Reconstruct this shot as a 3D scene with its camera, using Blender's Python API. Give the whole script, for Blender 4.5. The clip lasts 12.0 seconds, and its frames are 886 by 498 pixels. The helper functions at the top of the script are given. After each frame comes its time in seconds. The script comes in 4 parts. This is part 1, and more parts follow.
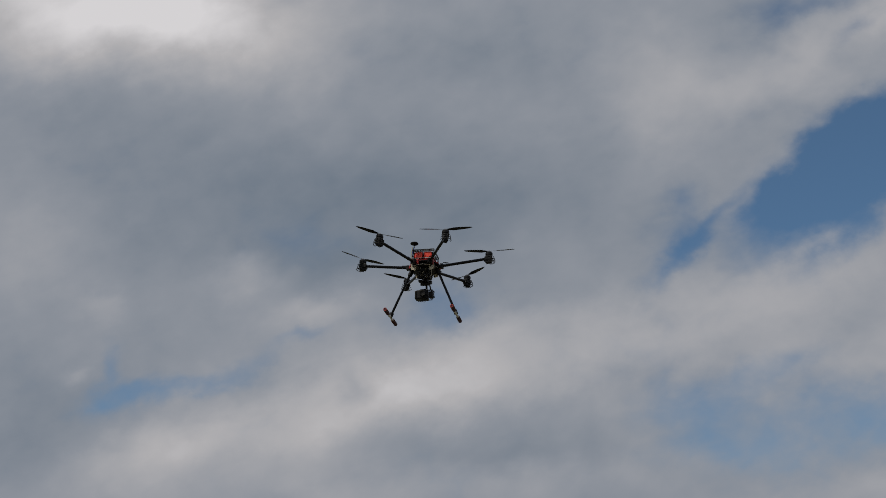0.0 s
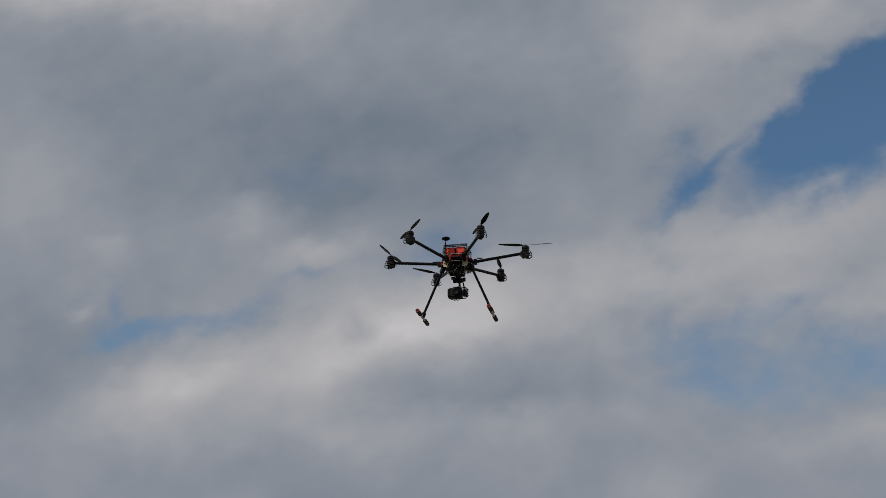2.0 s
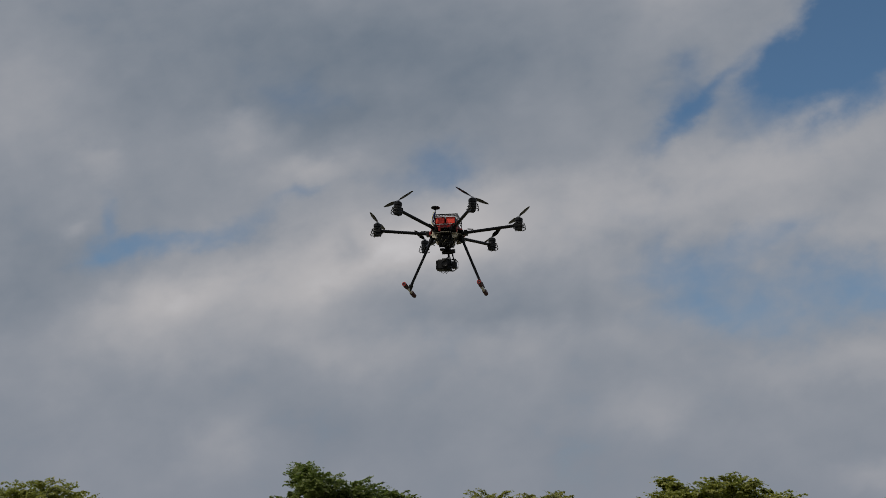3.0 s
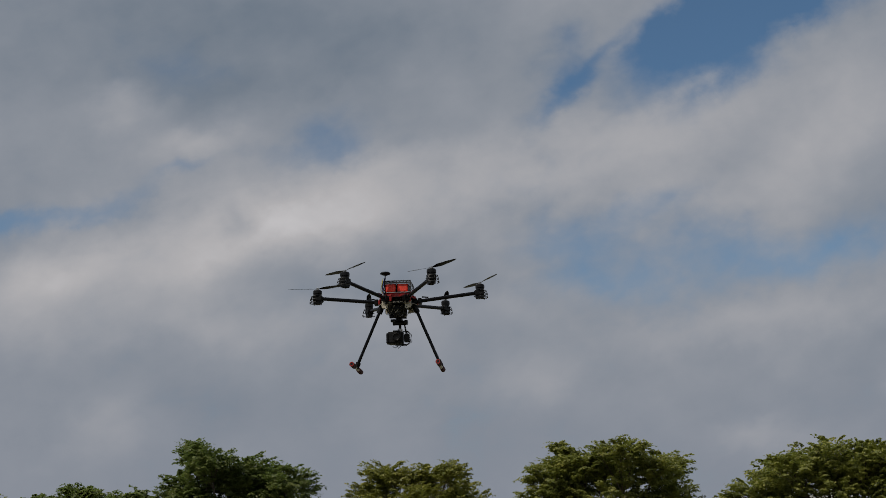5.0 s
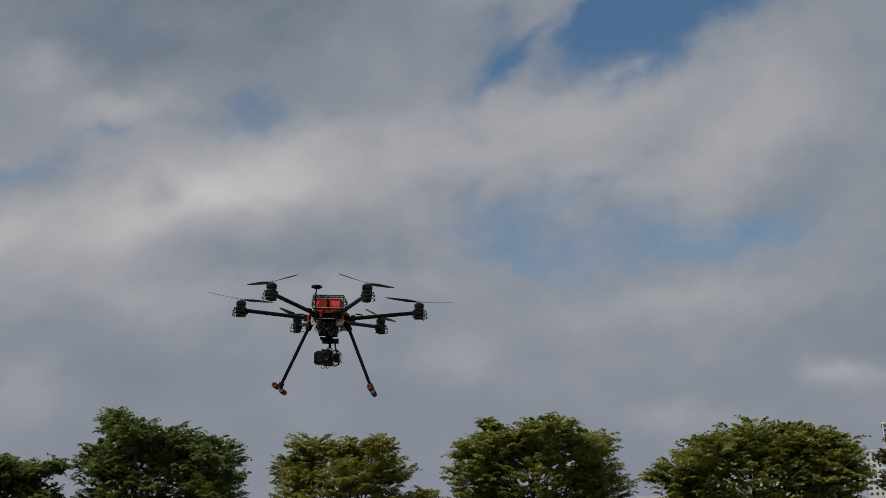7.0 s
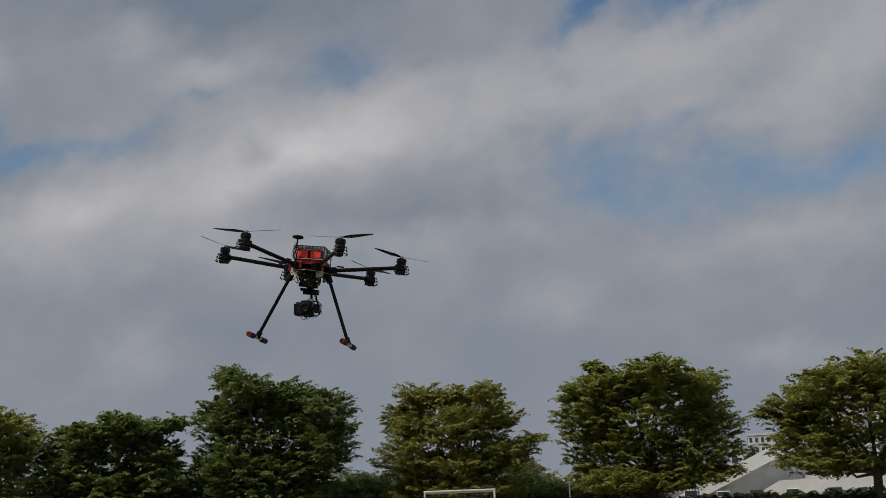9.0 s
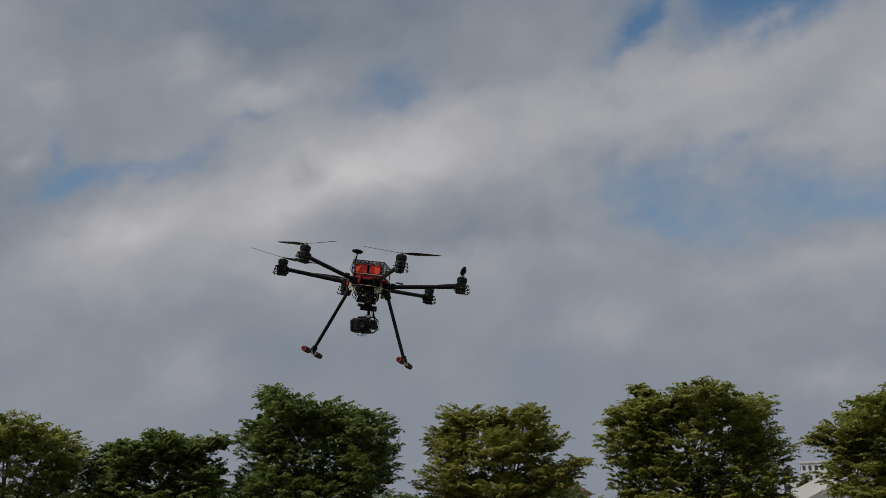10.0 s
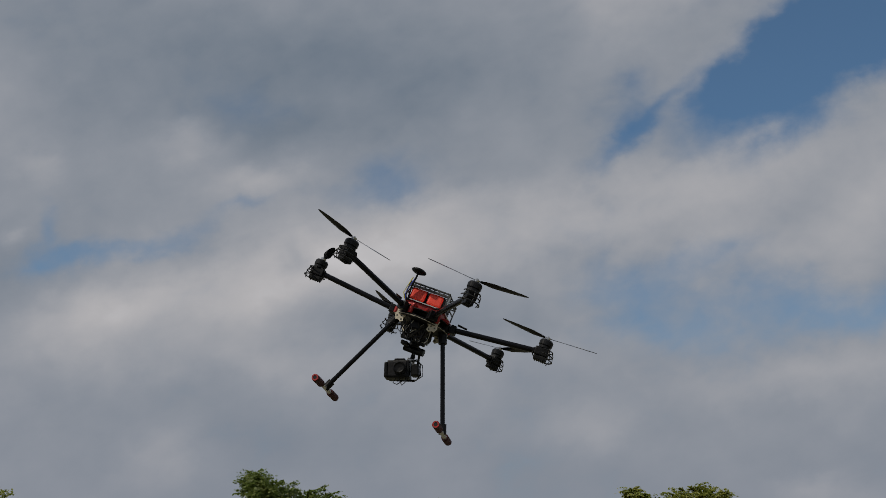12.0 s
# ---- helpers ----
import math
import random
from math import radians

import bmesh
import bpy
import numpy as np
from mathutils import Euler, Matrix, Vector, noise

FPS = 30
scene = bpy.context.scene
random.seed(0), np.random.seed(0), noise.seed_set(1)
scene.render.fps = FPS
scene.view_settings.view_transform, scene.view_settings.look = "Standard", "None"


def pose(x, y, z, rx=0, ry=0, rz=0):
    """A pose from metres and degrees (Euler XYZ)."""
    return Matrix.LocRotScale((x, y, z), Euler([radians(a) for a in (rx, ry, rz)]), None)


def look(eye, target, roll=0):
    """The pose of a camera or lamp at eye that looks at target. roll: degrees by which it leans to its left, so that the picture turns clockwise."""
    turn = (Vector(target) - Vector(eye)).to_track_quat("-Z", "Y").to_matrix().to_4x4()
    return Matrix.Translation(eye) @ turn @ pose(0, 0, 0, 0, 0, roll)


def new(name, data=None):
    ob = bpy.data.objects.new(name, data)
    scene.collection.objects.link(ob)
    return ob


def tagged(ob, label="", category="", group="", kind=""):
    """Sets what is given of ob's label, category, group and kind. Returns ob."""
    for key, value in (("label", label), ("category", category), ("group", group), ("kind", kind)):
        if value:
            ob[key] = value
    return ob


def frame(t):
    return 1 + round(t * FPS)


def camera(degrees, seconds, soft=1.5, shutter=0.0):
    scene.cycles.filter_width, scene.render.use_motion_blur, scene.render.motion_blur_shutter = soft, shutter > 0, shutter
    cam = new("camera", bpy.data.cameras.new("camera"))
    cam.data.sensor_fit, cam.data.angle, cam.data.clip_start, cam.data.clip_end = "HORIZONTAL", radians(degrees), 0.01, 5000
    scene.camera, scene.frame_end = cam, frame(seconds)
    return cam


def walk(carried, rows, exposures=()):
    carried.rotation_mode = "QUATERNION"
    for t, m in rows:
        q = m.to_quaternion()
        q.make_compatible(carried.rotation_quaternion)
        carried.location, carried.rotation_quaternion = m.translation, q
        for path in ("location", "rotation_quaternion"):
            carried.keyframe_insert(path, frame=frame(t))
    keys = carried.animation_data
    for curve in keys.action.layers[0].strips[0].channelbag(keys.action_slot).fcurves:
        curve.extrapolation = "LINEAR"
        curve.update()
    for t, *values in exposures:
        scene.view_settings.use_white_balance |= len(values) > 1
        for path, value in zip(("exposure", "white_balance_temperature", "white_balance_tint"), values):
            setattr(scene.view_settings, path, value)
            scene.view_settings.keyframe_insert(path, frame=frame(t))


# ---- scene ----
cam = camera(45.1, 12.0, soft=0.6)
PATH = [
    (0, pose(0.000, 0.000, 1.6, 116.23, -0.29, -1.09)),
    (0.5, pose(0.012, 0.019, 1.6, 115.83, -0.31, -0.64)),
    (1, pose(0.025, 0.039, 1.6, 115.29, -0.53, -0.41)),
    (1.5, pose(0.037, 0.058, 1.6, 114.57, -0.67, -0.68)),
    (2, pose(0.050, 0.077, 1.6, 113.04, -0.64, -1.06)),
    (2.5, pose(0.062, 0.097, 1.6, 110.98, -1.29, -1.58)),
    (4.3, pose(0.207, 0.322, 1.6, 105.37, -0.49, -2.53)),
    (4.5, pose(0.193, 0.385, 1.6, 106.59, -0.04, -3.37)),
    (4.7, pose(0.080, 0.539, 1.6, 106.96, 1.15, -4.87)),
    (5, pose(-0.089, 0.770, 1.6, 107.32, 1.22, -7.14)),
    (5.2, pose(-0.109, 0.856, 1.6, 107.14, 1.22, -7.46)),
    (5.5, pose(-0.139, 0.985, 1.6, 106.56, 2.76, -6.65)),
    (5.8, pose(-0.121, 1.133, 1.6, 105.64, 1.92, -7.42)),
    (6, pose(-0.109, 1.232, 1.6, 104.77, 1.11, -7.84)),
    (6.2, pose(-0.147, 1.393, 1.6, 105.52, 1.15, -10.26)),
    (6.5, pose(-0.204, 1.634, 1.6, 106.20, -0.29, -13.34)),
    (6.7, pose(-0.358, 1.624, 1.6, 106.50, 0.06, -13.68)),
    (7, pose(-0.590, 1.609, 1.6, 105.98, 0.59, -11.47)),
    (7.2, pose(-0.590, 1.625, 1.6, 105.87, -0.11, -11.56)),
    (8.8, pose(-0.779, 1.494, 1.6, 103.26, 2.30, -8.00)),
    (9, pose(-0.818, 1.565, 1.6, 103.30, 2.17, -5.80)),
    (9.2, pose(-0.838, 1.626, 1.6, 104.84, 1.81, -3.02)),
    (9.5, pose(-0.868, 1.717, 1.6, 104.70, 1.54, -1.46)),
    (9.7, pose(-0.686, 1.848, 1.6, 104.49, 1.55, -0.97)),
    (10, pose(-0.414, 2.045, 1.6, 104.54, 1.15, -3.33)),
    (10.2, pose(-0.346, 2.292, 1.6, 105.93, 0.13, -6.96)),
    (10.5, pose(-0.243, 2.662, 1.6, 106.84, 0.32, -10.46)),
    (10.7, pose(-0.383, 2.809, 1.6, 106.74, 0.56, -11.89)),
    (11, pose(-0.592, 3.029, 1.6, 106.41, 0.39, -13.95)),
    (11.2, pose(-0.647, 3.196, 1.6, 107.26, -0.92, -14.77)),
    (11.5, pose(-0.729, 3.446, 1.6, 107.81, -0.65, -15.08)),
    (11.6, pose(-0.792, 3.440, 1.6, 108.36, -0.02, -13.65)),
    (11.7, pose(-0.855, 3.435, 1.6, 109.14, -0.53, -11.36)),
    (11.8, pose(-0.917, 3.429, 1.6, 109.36, -1.64, -7.85)),
    (11.9, pose(-0.980, 3.424, 1.6, 109.37, -2.10, -5.49)),
    (12, pose(-1.043, 3.418, 1.6, 109.59, -1.31, -4.77)),
]
walk(cam, PATH)

# ---- light ----
SUN_AZ, SUN_EL = radians(-118), radians(52)      # bearing from +y towards +x, height
sun = new("sun", bpy.data.lights.new("sun", "SUN"))
sun.data.energy, sun.data.angle, sun.data.color = 2.1, radians(1.5), (1.0, 0.93, 0.82)
sun.matrix_world = look((0, 0, 0), (-math.sin(SUN_AZ) * math.cos(SUN_EL), -math.cos(SUN_AZ) * math.cos(SUN_EL), -math.sin(SUN_EL)))

world = bpy.data.worlds.new("sky")
scene.world = world
world.use_nodes = True
WT = world.node_tree
WT.nodes.clear()


def wn(kind, **values):
    """A node of the sky, with settings and plain input values (keys i0, i1 ...) or links (node sockets)."""
    n = WT.nodes.new(kind)
    for k, v in values.items():
        if k[0] == "i" and k[1:].isdigit():
            if isinstance(v, bpy.types.NodeSocket):
                WT.links.new(v, n.inputs[int(k[1:])])
            else:
                n.inputs[int(k[1:])].default_value = v
        elif k == "operation":
            n.operation = v
        elif k == "data_type":
            n.data_type = v
        elif k == "vector_type":
            n.vector_type = v
    return n


def wmath(op, a, b=0.0, c=0.0):
    return wn("ShaderNodeMath", operation=op, i0=a, i1=b, i2=c).outputs[0]


def wdot(a, b):
    return wn("ShaderNodeVectorMath", operation="DOT_PRODUCT", i0=a, i1=b).outputs["Value"]


def wnoise(vec, scale, detail, rough=0.55, distort=0.0):
    n = WT.nodes.new("ShaderNodeTexNoise")
    WT.links.new(vec, n.inputs["Vector"])
    n.inputs["Scale"].default_value, n.inputs["Detail"].default_value = scale, detail
    n.inputs["Roughness"].default_value, n.inputs["Distortion"].default_value = rough, distort
    return n


def wsmooth(x, lo, hi):
    n = WT.nodes.new("ShaderNodeMapRange")
    n.interpolation_type = "SMOOTHSTEP"
    WT.links.new(x, n.inputs[0])
    n.inputs[1].default_value, n.inputs[2].default_value = lo, hi
    return n.outputs[0]


def build_sky():
    """A broken cloud deck over blue: banks of cloud and gaps on a plane across the sky, frayed by noise."""
    way = wn("ShaderNodeTexCoord").outputs["Generated"]
    ahead = wmath("MAXIMUM", wdot(way, (0.0833, 0.9527, 0.2924)), 0.12)
    u = wmath("MULTIPLY", wmath("DIVIDE", wdot(way, (0.9962, -0.0872, 0.0)), ahead), 100.0)
    v = wmath("MULTIPLY", wmath("DIVIDE", wdot(way, (-0.0255, -0.2913, 0.9563)), ahead), 100.0)
    plane = wn("ShaderNodeCombineXYZ", i0=u, i1=v).outputs[0]
    grain = WT.nodes.new("ShaderNodeMapping")          # the deck is drawn out along the wind
    grain.vector_type = "TEXTURE"
    WT.links.new(plane, grain.inputs["Vector"])
    grain.inputs["Location"].default_value = (7.0, 3.0, 0)
    grain.inputs["Rotation"].default_value = (0, 0, radians(16))
    grain.inputs["Scale"].default_value = (122.0, 92.0, 100.0)
    flat = grain.outputs[0]
    fray = wnoise(flat, 13.0, 7.0, 0.56)
    coarse = wnoise(flat, 6.0, 3.0, 0.45)
    shift = wn("ShaderNodeVectorMath", operation="SUBTRACT", i0=fray.outputs["Color"], i1=(0.5, 0.5, 0.5)).outputs[0]
    shift = wn("ShaderNodeVectorMath", operation="MULTIPLY", i0=shift, i1=(9.0, 7.0, 0.0)).outputs[0]
    plane = wn("ShaderNodeVectorMath", operation="ADD", i0=plane, i1=shift).outputs[0]
    sums = {"cover": None, "shade": None}

    def add(which, x, y, w, h, turn, amount):
        m = WT.nodes.new("ShaderNodeMapping")
        m.vector_type = "TEXTURE"
        WT.links.new(plane, m.inputs["Vector"])
        m.inputs["Location"].default_value = (x, y, 0)
        m.inputs["Rotation"].default_value = (0, 0, radians(turn))
        m.inputs["Scale"].default_value = (w, h, 1)
        fall = wmath("POWER", 0.42, wdot(m.outputs[0], m.outputs[0]))
        sums[which] = wmath("MULTIPLY_ADD", fall, amount, 0.0 if sums[which] is None else sums[which])

    def hole(x, y, w, h, turn, amount):
        add("cover", x, y, w, h, turn, -amount)

    def bright(x, y, w, h, turn, amount):
        add("shade", x, y, w, h, turn, amount)

    def dark(x, y, w, h, turn, amount):
        add("shade", x, y, w, h, turn, -amount)

    hole(31.3, 22.3, 9.1, 3.5, 33, 1.25)
    hole(39.8, 26.7, 5.9, 3.7, 31, 1)
    hole(31.6, 21.3, 6.9, 3.2, 24, 0.6)
    hole(29.2, 39.0, 5.4, 1.5, 3, 0.5)
    hole(32.5, 26.7, 6.0, 2.4, 39, 0.5)
    hole(33.4, 17.2, 3.6, 1.6, 9, 0.4)
    hole(33.8, 36.2, 2.2, 1.0, 39, 0.4)
    hole(19.8, 19.8, 3.2, 0.8, 44, 0.4)
    hole(16.7, 21.2, 1.6, 2.2, -43, 0.3)
    hole(14.5, 14.2, 1.5, 2.7, -32, 0.55)
    hole(17.2, 16.3, 1.1, 2.4, -43, 0.35)
    hole(-28.8, 4.6, 8.1, 1.3, 16, 0.52)
    hole(-36.2, 3.0, 3.8, 1.1, 14, 0.3)
    hole(-19.4, 8.6, 3.2, 1.1, 9, 0.5)
    hole(-38.7, 5.8, 1.5, 3.0, -1, 0.4)
    hole(-7.8, 9.2, 5.1, 2.4, 9, 0.34)
    hole(30.4, 0.1, 14.2, 3.2, 4, 0.48)
    hole(15.8, 1.5, 4.8, 2.7, 10, 0.4)
    hole(42.4, 0.8, 8.3, 2.3, 5, 0.3)
    hole(15.1, 17.1, 3.8, 2.7, 32, 0.28)
    hole(24.9, 20.7, 3.3, 2.1, 32, 0.35)
    hole(-19.9, 18.4, 6.1, 2.3, 7, 0.2)
    hole(23.8, 4.4, 4.3, 1.4, 25, 0.4)
    hole(19.8, -3.0, 7.6, 2.3, -1, 0.3)
    hole(-6.4, 12.0, 2.6, 3.1, 30, 0.25)
    bright(-36.5, 41.4, 15.2, 4.5, -7, 1.25)
    bright(-47.5, 38.3, 8.2, 4.8, -2, 0.35)
    bright(-26.6, 36.9, 8.8, 3.5, -22, 0.25)
    bright(19.1, 31.1, 10.7, 3.9, 10, 0.38)
    bright(28.4, 34.7, 4.4, 3.3, 39, 0.25)
    bright(11.2, 36.0, 6.5, 2.9, -2, 0.15)
    bright(36.0, 37.8, 3.3, 2.2, 29, 0.35)
    bright(-1.5, 5.6, 17.4, 3.4, 11, 0.42)
    bright(-18.5, 1.2, 12.2, 3.2, 13, 0.34)
    bright(-32.5, -1.8, 10.7, 2.6, 11, 0.28)
    bright(16.8, 7.9, 10.4, 2.9, 9, 0.28)
    bright(-7.9, 3.1, 7.9, 2.1, 4, 0.2)
    bright(29.0, 13.9, 5.8, 3.1, 24, 0.3)
    bright(21.7, 12.5, 4.7, 2.4, 9, 0.2)
    bright(30.4, 5.0, 6.1, 2.5, 9, 0.24)
    bright(-25.2, 14.1, 3.8, 1.4, 14, 0.32)
    bright(-18.0, 11.3, 3.8, 1.5, -6, 0.3)
    bright(-39.0, 12.3, 2.5, 1.9, -1, 0.22)
    bright(-42.6, 5.9, 1.2, 0.8, -1, 0.24)
    bright(-47.2, 20.8, 6.9, 3.4, -2, 0.12)
    bright(-1.5, 8.2, 3.2, 1.4, 19, 0.15)
    bright(-11.2, -5.4, 15.7, 2.0, 4, 0.2)
    bright(-27.0, -4.9, 10.7, 2.1, 4, 0.15)
    bright(33.1, -6.1, 14.2, 2.2, 7, 0.28)
    bright(11.5, -11.9, 6.4, 2.1, 9, 0.22)
    bright(-26.5, -14.6, 3.6, 2.6, -1, 0.28)
    bright(34.3, -17.5, 4.4, 1.4, 4, 0.35)
    bright(50.9, -12.9, 3.5, 1.3, -1, 0.5)
    bright(-7.6, -8.2, 13.2, 3.7, 3, 0.14)
    bright(42.8, 13.2, 8.2, 4.9, 25, 0.3)
    bright(-32.4, -2.5, 7.7, 2.6, 10, 0.15)
    dark(-16.4, 22.8, 18.2, 5.0, -7, 0.36)
    dark(-3.3, 22.4, 8.1, 3.3, 9, 0.08)
    dark(-43.1, 31.6, 6.4, 2.9, -2, 0.15)
    dark(-45.7, 0.0, 6.1, 4.8, -1, 0.2)
    dark(-33.0, 18.2, 11.3, 2.8, -11, 0.15)
    dark(-15.3, 3.0, 1.8, 1.2, -1, 0.34)
    dark(-0.7, -2.7, 10.4, 1.5, 7, 0.18)
    dark(5.4, 25.4, 6.5, 3.3, 19, 0.12)
    dark(-2.5, 34.8, 8.8, 3.5, -2, 0.15)
    dark(-14.7, 16.1, 11.4, 2.3, 5, 0.22)
    dark(0.8, -7.0, 10.6, 2.1, 5, 0.03)
    dark(11.5, -1.7, 16.0, 1.5, 5, 0.05)
    dark(-15.0, -13.2, 13.1, 3.2, -1, 0.1)
    dark(57.1, -9.8, 12.3, 4.0, 2, 0.2)
    fine = wnoise(flat, 11.0, 6.0, 0.46, 0.1)
    ragged = wmath("SUBTRACT", fine.outputs[0], 0.5)
    lumps = wmath("SUBTRACT", coarse.outputs[0], 0.5)
    wisps = wmath("SUBTRACT", wnoise(flat, 40.0, 5.0, 0.5, 0.2).outputs[0], 0.5)
    cover = wmath("MULTIPLY_ADD", wisps, 0.42, wmath("ADD", sums["cover"], 1.0))
    cover = wmath("MULTIPLY_ADD", ragged, 0.6, cover)
    cover = wmath("MULTIPLY_ADD", lumps, 0.35, cover)
    mask = wsmooth(cover, 0.02, 0.96)
    shade = wmath("MULTIPLY_ADD", sums["shade"], 0.8, 0.45)
    shade = wmath("MULTIPLY_ADD", wisps, 0.16, shade)
    shade = wmath("MULTIPLY_ADD", ragged, 0.42, shade)
    shade = wmath("MULTIPLY_ADD", lumps, 0.3, shade)
    ramp = WT.nodes.new("ShaderNodeValToRGB")
    WT.links.new(wmath("MULTIPLY", shade, 0.72), ramp.inputs[0])
    el = ramp.color_ramp.elements
    el[0].position, el[0].color = 0.08, (0.155, 0.19, 0.238, 1)
    el[1].position, el[1].color = 1.0, (0.66, 0.643, 0.655, 1)
    for at, colour in ((0.36, (0.263, 0.284, 0.323, 1)), (0.68, (0.434, 0.426, 0.438, 1))):
        mid = el.new(at)
        mid.color = colour
    height = wn("ShaderNodeSeparateXYZ", i0=way).outputs[2]
    haze = wmath("MULTIPLY", wmath("SUBTRACT", 1.0, wsmooth(height, 0.0, 0.30)), 0.5)
    veil = wn("ShaderNodeMix", data_type="RGBA")
    WT.links.new(haze, veil.inputs[0])
    WT.links.new(ramp.outputs[0], veil.inputs[6])
    veil.inputs[7].default_value = (0.225, 0.247, 0.298, 1)
    mask = wmath("MAXIMUM", mask, wmath("MULTIPLY", haze, 1.25))
    blue = WT.nodes.new("ShaderNodeTexSky")
    blue.sky_type, blue.sun_disc = "NISHITA", False
    blue.sun_elevation, blue.sun_rotation = SUN_EL, SUN_AZ
    clear = WT.nodes.new("ShaderNodeBackground")
    tint = wn("ShaderNodeVectorMath", operation="MULTIPLY", i0=blue.outputs[0], i1=(0.84, 1.07, 1.14)).outputs[0]
    WT.links.new(tint, clear.inputs[0])
    clear.inputs[1].default_value = 0.075
    cloud = WT.nodes.new("ShaderNodeBackground")
    WT.links.new(veil.outputs[2], cloud.inputs[0])
    both = WT.nodes.new("ShaderNodeMixShader")
    WT.links.new(mask, both.inputs[0])
    WT.links.new(clear.outputs[0], both.inputs[1])
    WT.links.new(cloud.outputs[0], both.inputs[2])
    out = WT.nodes.new("ShaderNodeOutputWorld")
    WT.links.new(both.outputs[0], out.inputs[0])


build_sky()

# ---- materials ----
def material(name, colour, rough=0.6, metal=0.0, vary=0.25, grain=30.0, bump=0.0, dirt=None, coat=0.0, gloss=0.5):
    """A plain solid surface with variation at two scales and fine relief."""
    m = bpy.data.materials.new(name)
    m.use_nodes = True
    nt = m.node_tree
    b = nt.nodes["Principled BSDF"]
    tc = nt.nodes.new("ShaderNodeTexCoord")
    big, small = nt.nodes.new("ShaderNodeTexNoise"), nt.nodes.new("ShaderNodeTexNoise")
    for n, s in ((big, grain * 0.15), (small, grain)):
        nt.links.new(tc.outputs["Object"], n.inputs["Vector"])
        n.inputs["Scale"].default_value, n.inputs["Detail"].default_value = s, 4
    both = nt.nodes.new("ShaderNodeMath")
    both.operation = "MULTIPLY"
    nt.links.new(big.outputs[0], both.inputs[0])
    nt.links.new(small.outputs[0], both.inputs[1])
    ramp = nt.nodes.new("ShaderNodeValToRGB")
    nt.links.new(both.outputs[0], ramp.inputs[0])
    lo = [c * (1 - vary) for c in colour] if dirt is None else dirt
    hi = [min(1, c * (1 + vary)) for c in colour]
    ramp.color_ramp.elements[0].position, ramp.color_ramp.elements[0].color = 0.12, (*lo, 1)
    ramp.color_ramp.elements[1].position, ramp.color_ramp.elements[1].color = 0.4, (*hi, 1)
    nt.links.new(ramp.outputs[0], b.inputs["Base Color"])
    b.inputs["Roughness"].default_value, b.inputs["Metallic"].default_value = rough, metal
    b.inputs["Coat Weight"].default_value = coat
    b.inputs["Specular IOR Level"].default_value = gloss
    if bump:
        bp = nt.nodes.new("ShaderNodeBump")
        bp.inputs["Strength"].default_value, bp.inputs["Distance"].default_value = bump, 0.02
        nt.links.new(small.outputs[0], bp.inputs["Height"])
        nt.links.new(bp.outputs[0], b.inputs["Normal"])
    return m


def leaf_material(name, dark, light, through_colour):
    """Leaves: they differ one by one and from bough to bough, and let some light through."""
    m = bpy.data.materials.new(name)
    m.use_nodes = True
    nt = m.node_tree
    nt.nodes.remove(nt.nodes["Principled BSDF"])
    geo, tc = nt.nodes.new("ShaderNodeNewGeometry"), nt.nodes.new("ShaderNodeTexCoord")
    n = nt.nodes.new("ShaderNodeTexNoise")
    nt.links.new(tc.outputs["Object"], n.inputs["Vector"])
    n.inputs["Scale"].default_value, n.inputs["Detail"].default_value = 0.8, 3
    mixed = nt.nodes.new("ShaderNodeMath")
    mixed.operation = "MULTIPLY_ADD"
    nt.links.new(geo.outputs["Random Per Island"], mixed.inputs[0])
    mixed.inputs[1].default_value = 0.45
    nt.links.new(n.outputs[0], mixed.inputs[2])
    ramp = nt.nodes.new("ShaderNodeValToRGB")
    nt.links.new(mixed.outputs[0], ramp.inputs[0])
    ramp.color_ramp.elements[0].position, ramp.color_ramp.elements[0].color = 0.40, (*dark, 1)
    ramp.color_ramp.elements[1].position, ramp.color_ramp.elements[1].color = 0.95, (*light, 1)
    d = nt.nodes.new("ShaderNodeBsdfPrincipled")
    d.inputs["Roughness"].default_value = 0.46
    d.inputs["Specular IOR Level"].default_value = 0.5
    nt.links.new(ramp.outputs[0], d.inputs["Base Color"])
    t = nt.nodes.new("ShaderNodeBsdfTranslucent")
    t.inputs[0].default_value = (*through_colour, 1)
    mix = nt.nodes.new("ShaderNodeMixShader")
    mix.inputs[0].default_value = 0.42
    nt.links.new(d.outputs[0], mix.inputs[1])
    nt.links.new(t.outputs[0], mix.inputs[2])
    nt.links.new(mix.outputs[0], nt.nodes["Material Output"].inputs[0])
    return m


CARBON = material("carbon", (0.0045, 0.0045, 0.006), 0.16, 0.0, 0.4, 120, gloss=0.2)
CARBON_SATIN = material("carbon_satin", (0.012, 0.012, 0.013), 0.5, 0.0, 0.4, 200, 0.1, gloss=0.2)
PLASTIC = material("black_plastic", (0.005, 0.005, 0.0055), 0.45, 0.0, 0.3, 80, 0.1, gloss=0.2)
MOTOR = material("motor_black", (0.015, 0.015, 0.016), 0.35, 0.3, 0.3, 150, gloss=0.25)
STEEL = material("steel", (0.55, 0.55, 0.56), 0.3, 1.0, 0.15, 120)
ALU = material("raw_aluminium", (0.62, 0.6, 0.56), 0.4, 0.8, 0.15, 120)
RED = material("red_anodised", (0.33, 0.018, 0.014), 0.4, 0.25, 0.2, 60)
RED_PAD = material("red_battery", (0.85, 0.06, 0.03), 0.5, 0.0, 0.15, 40)
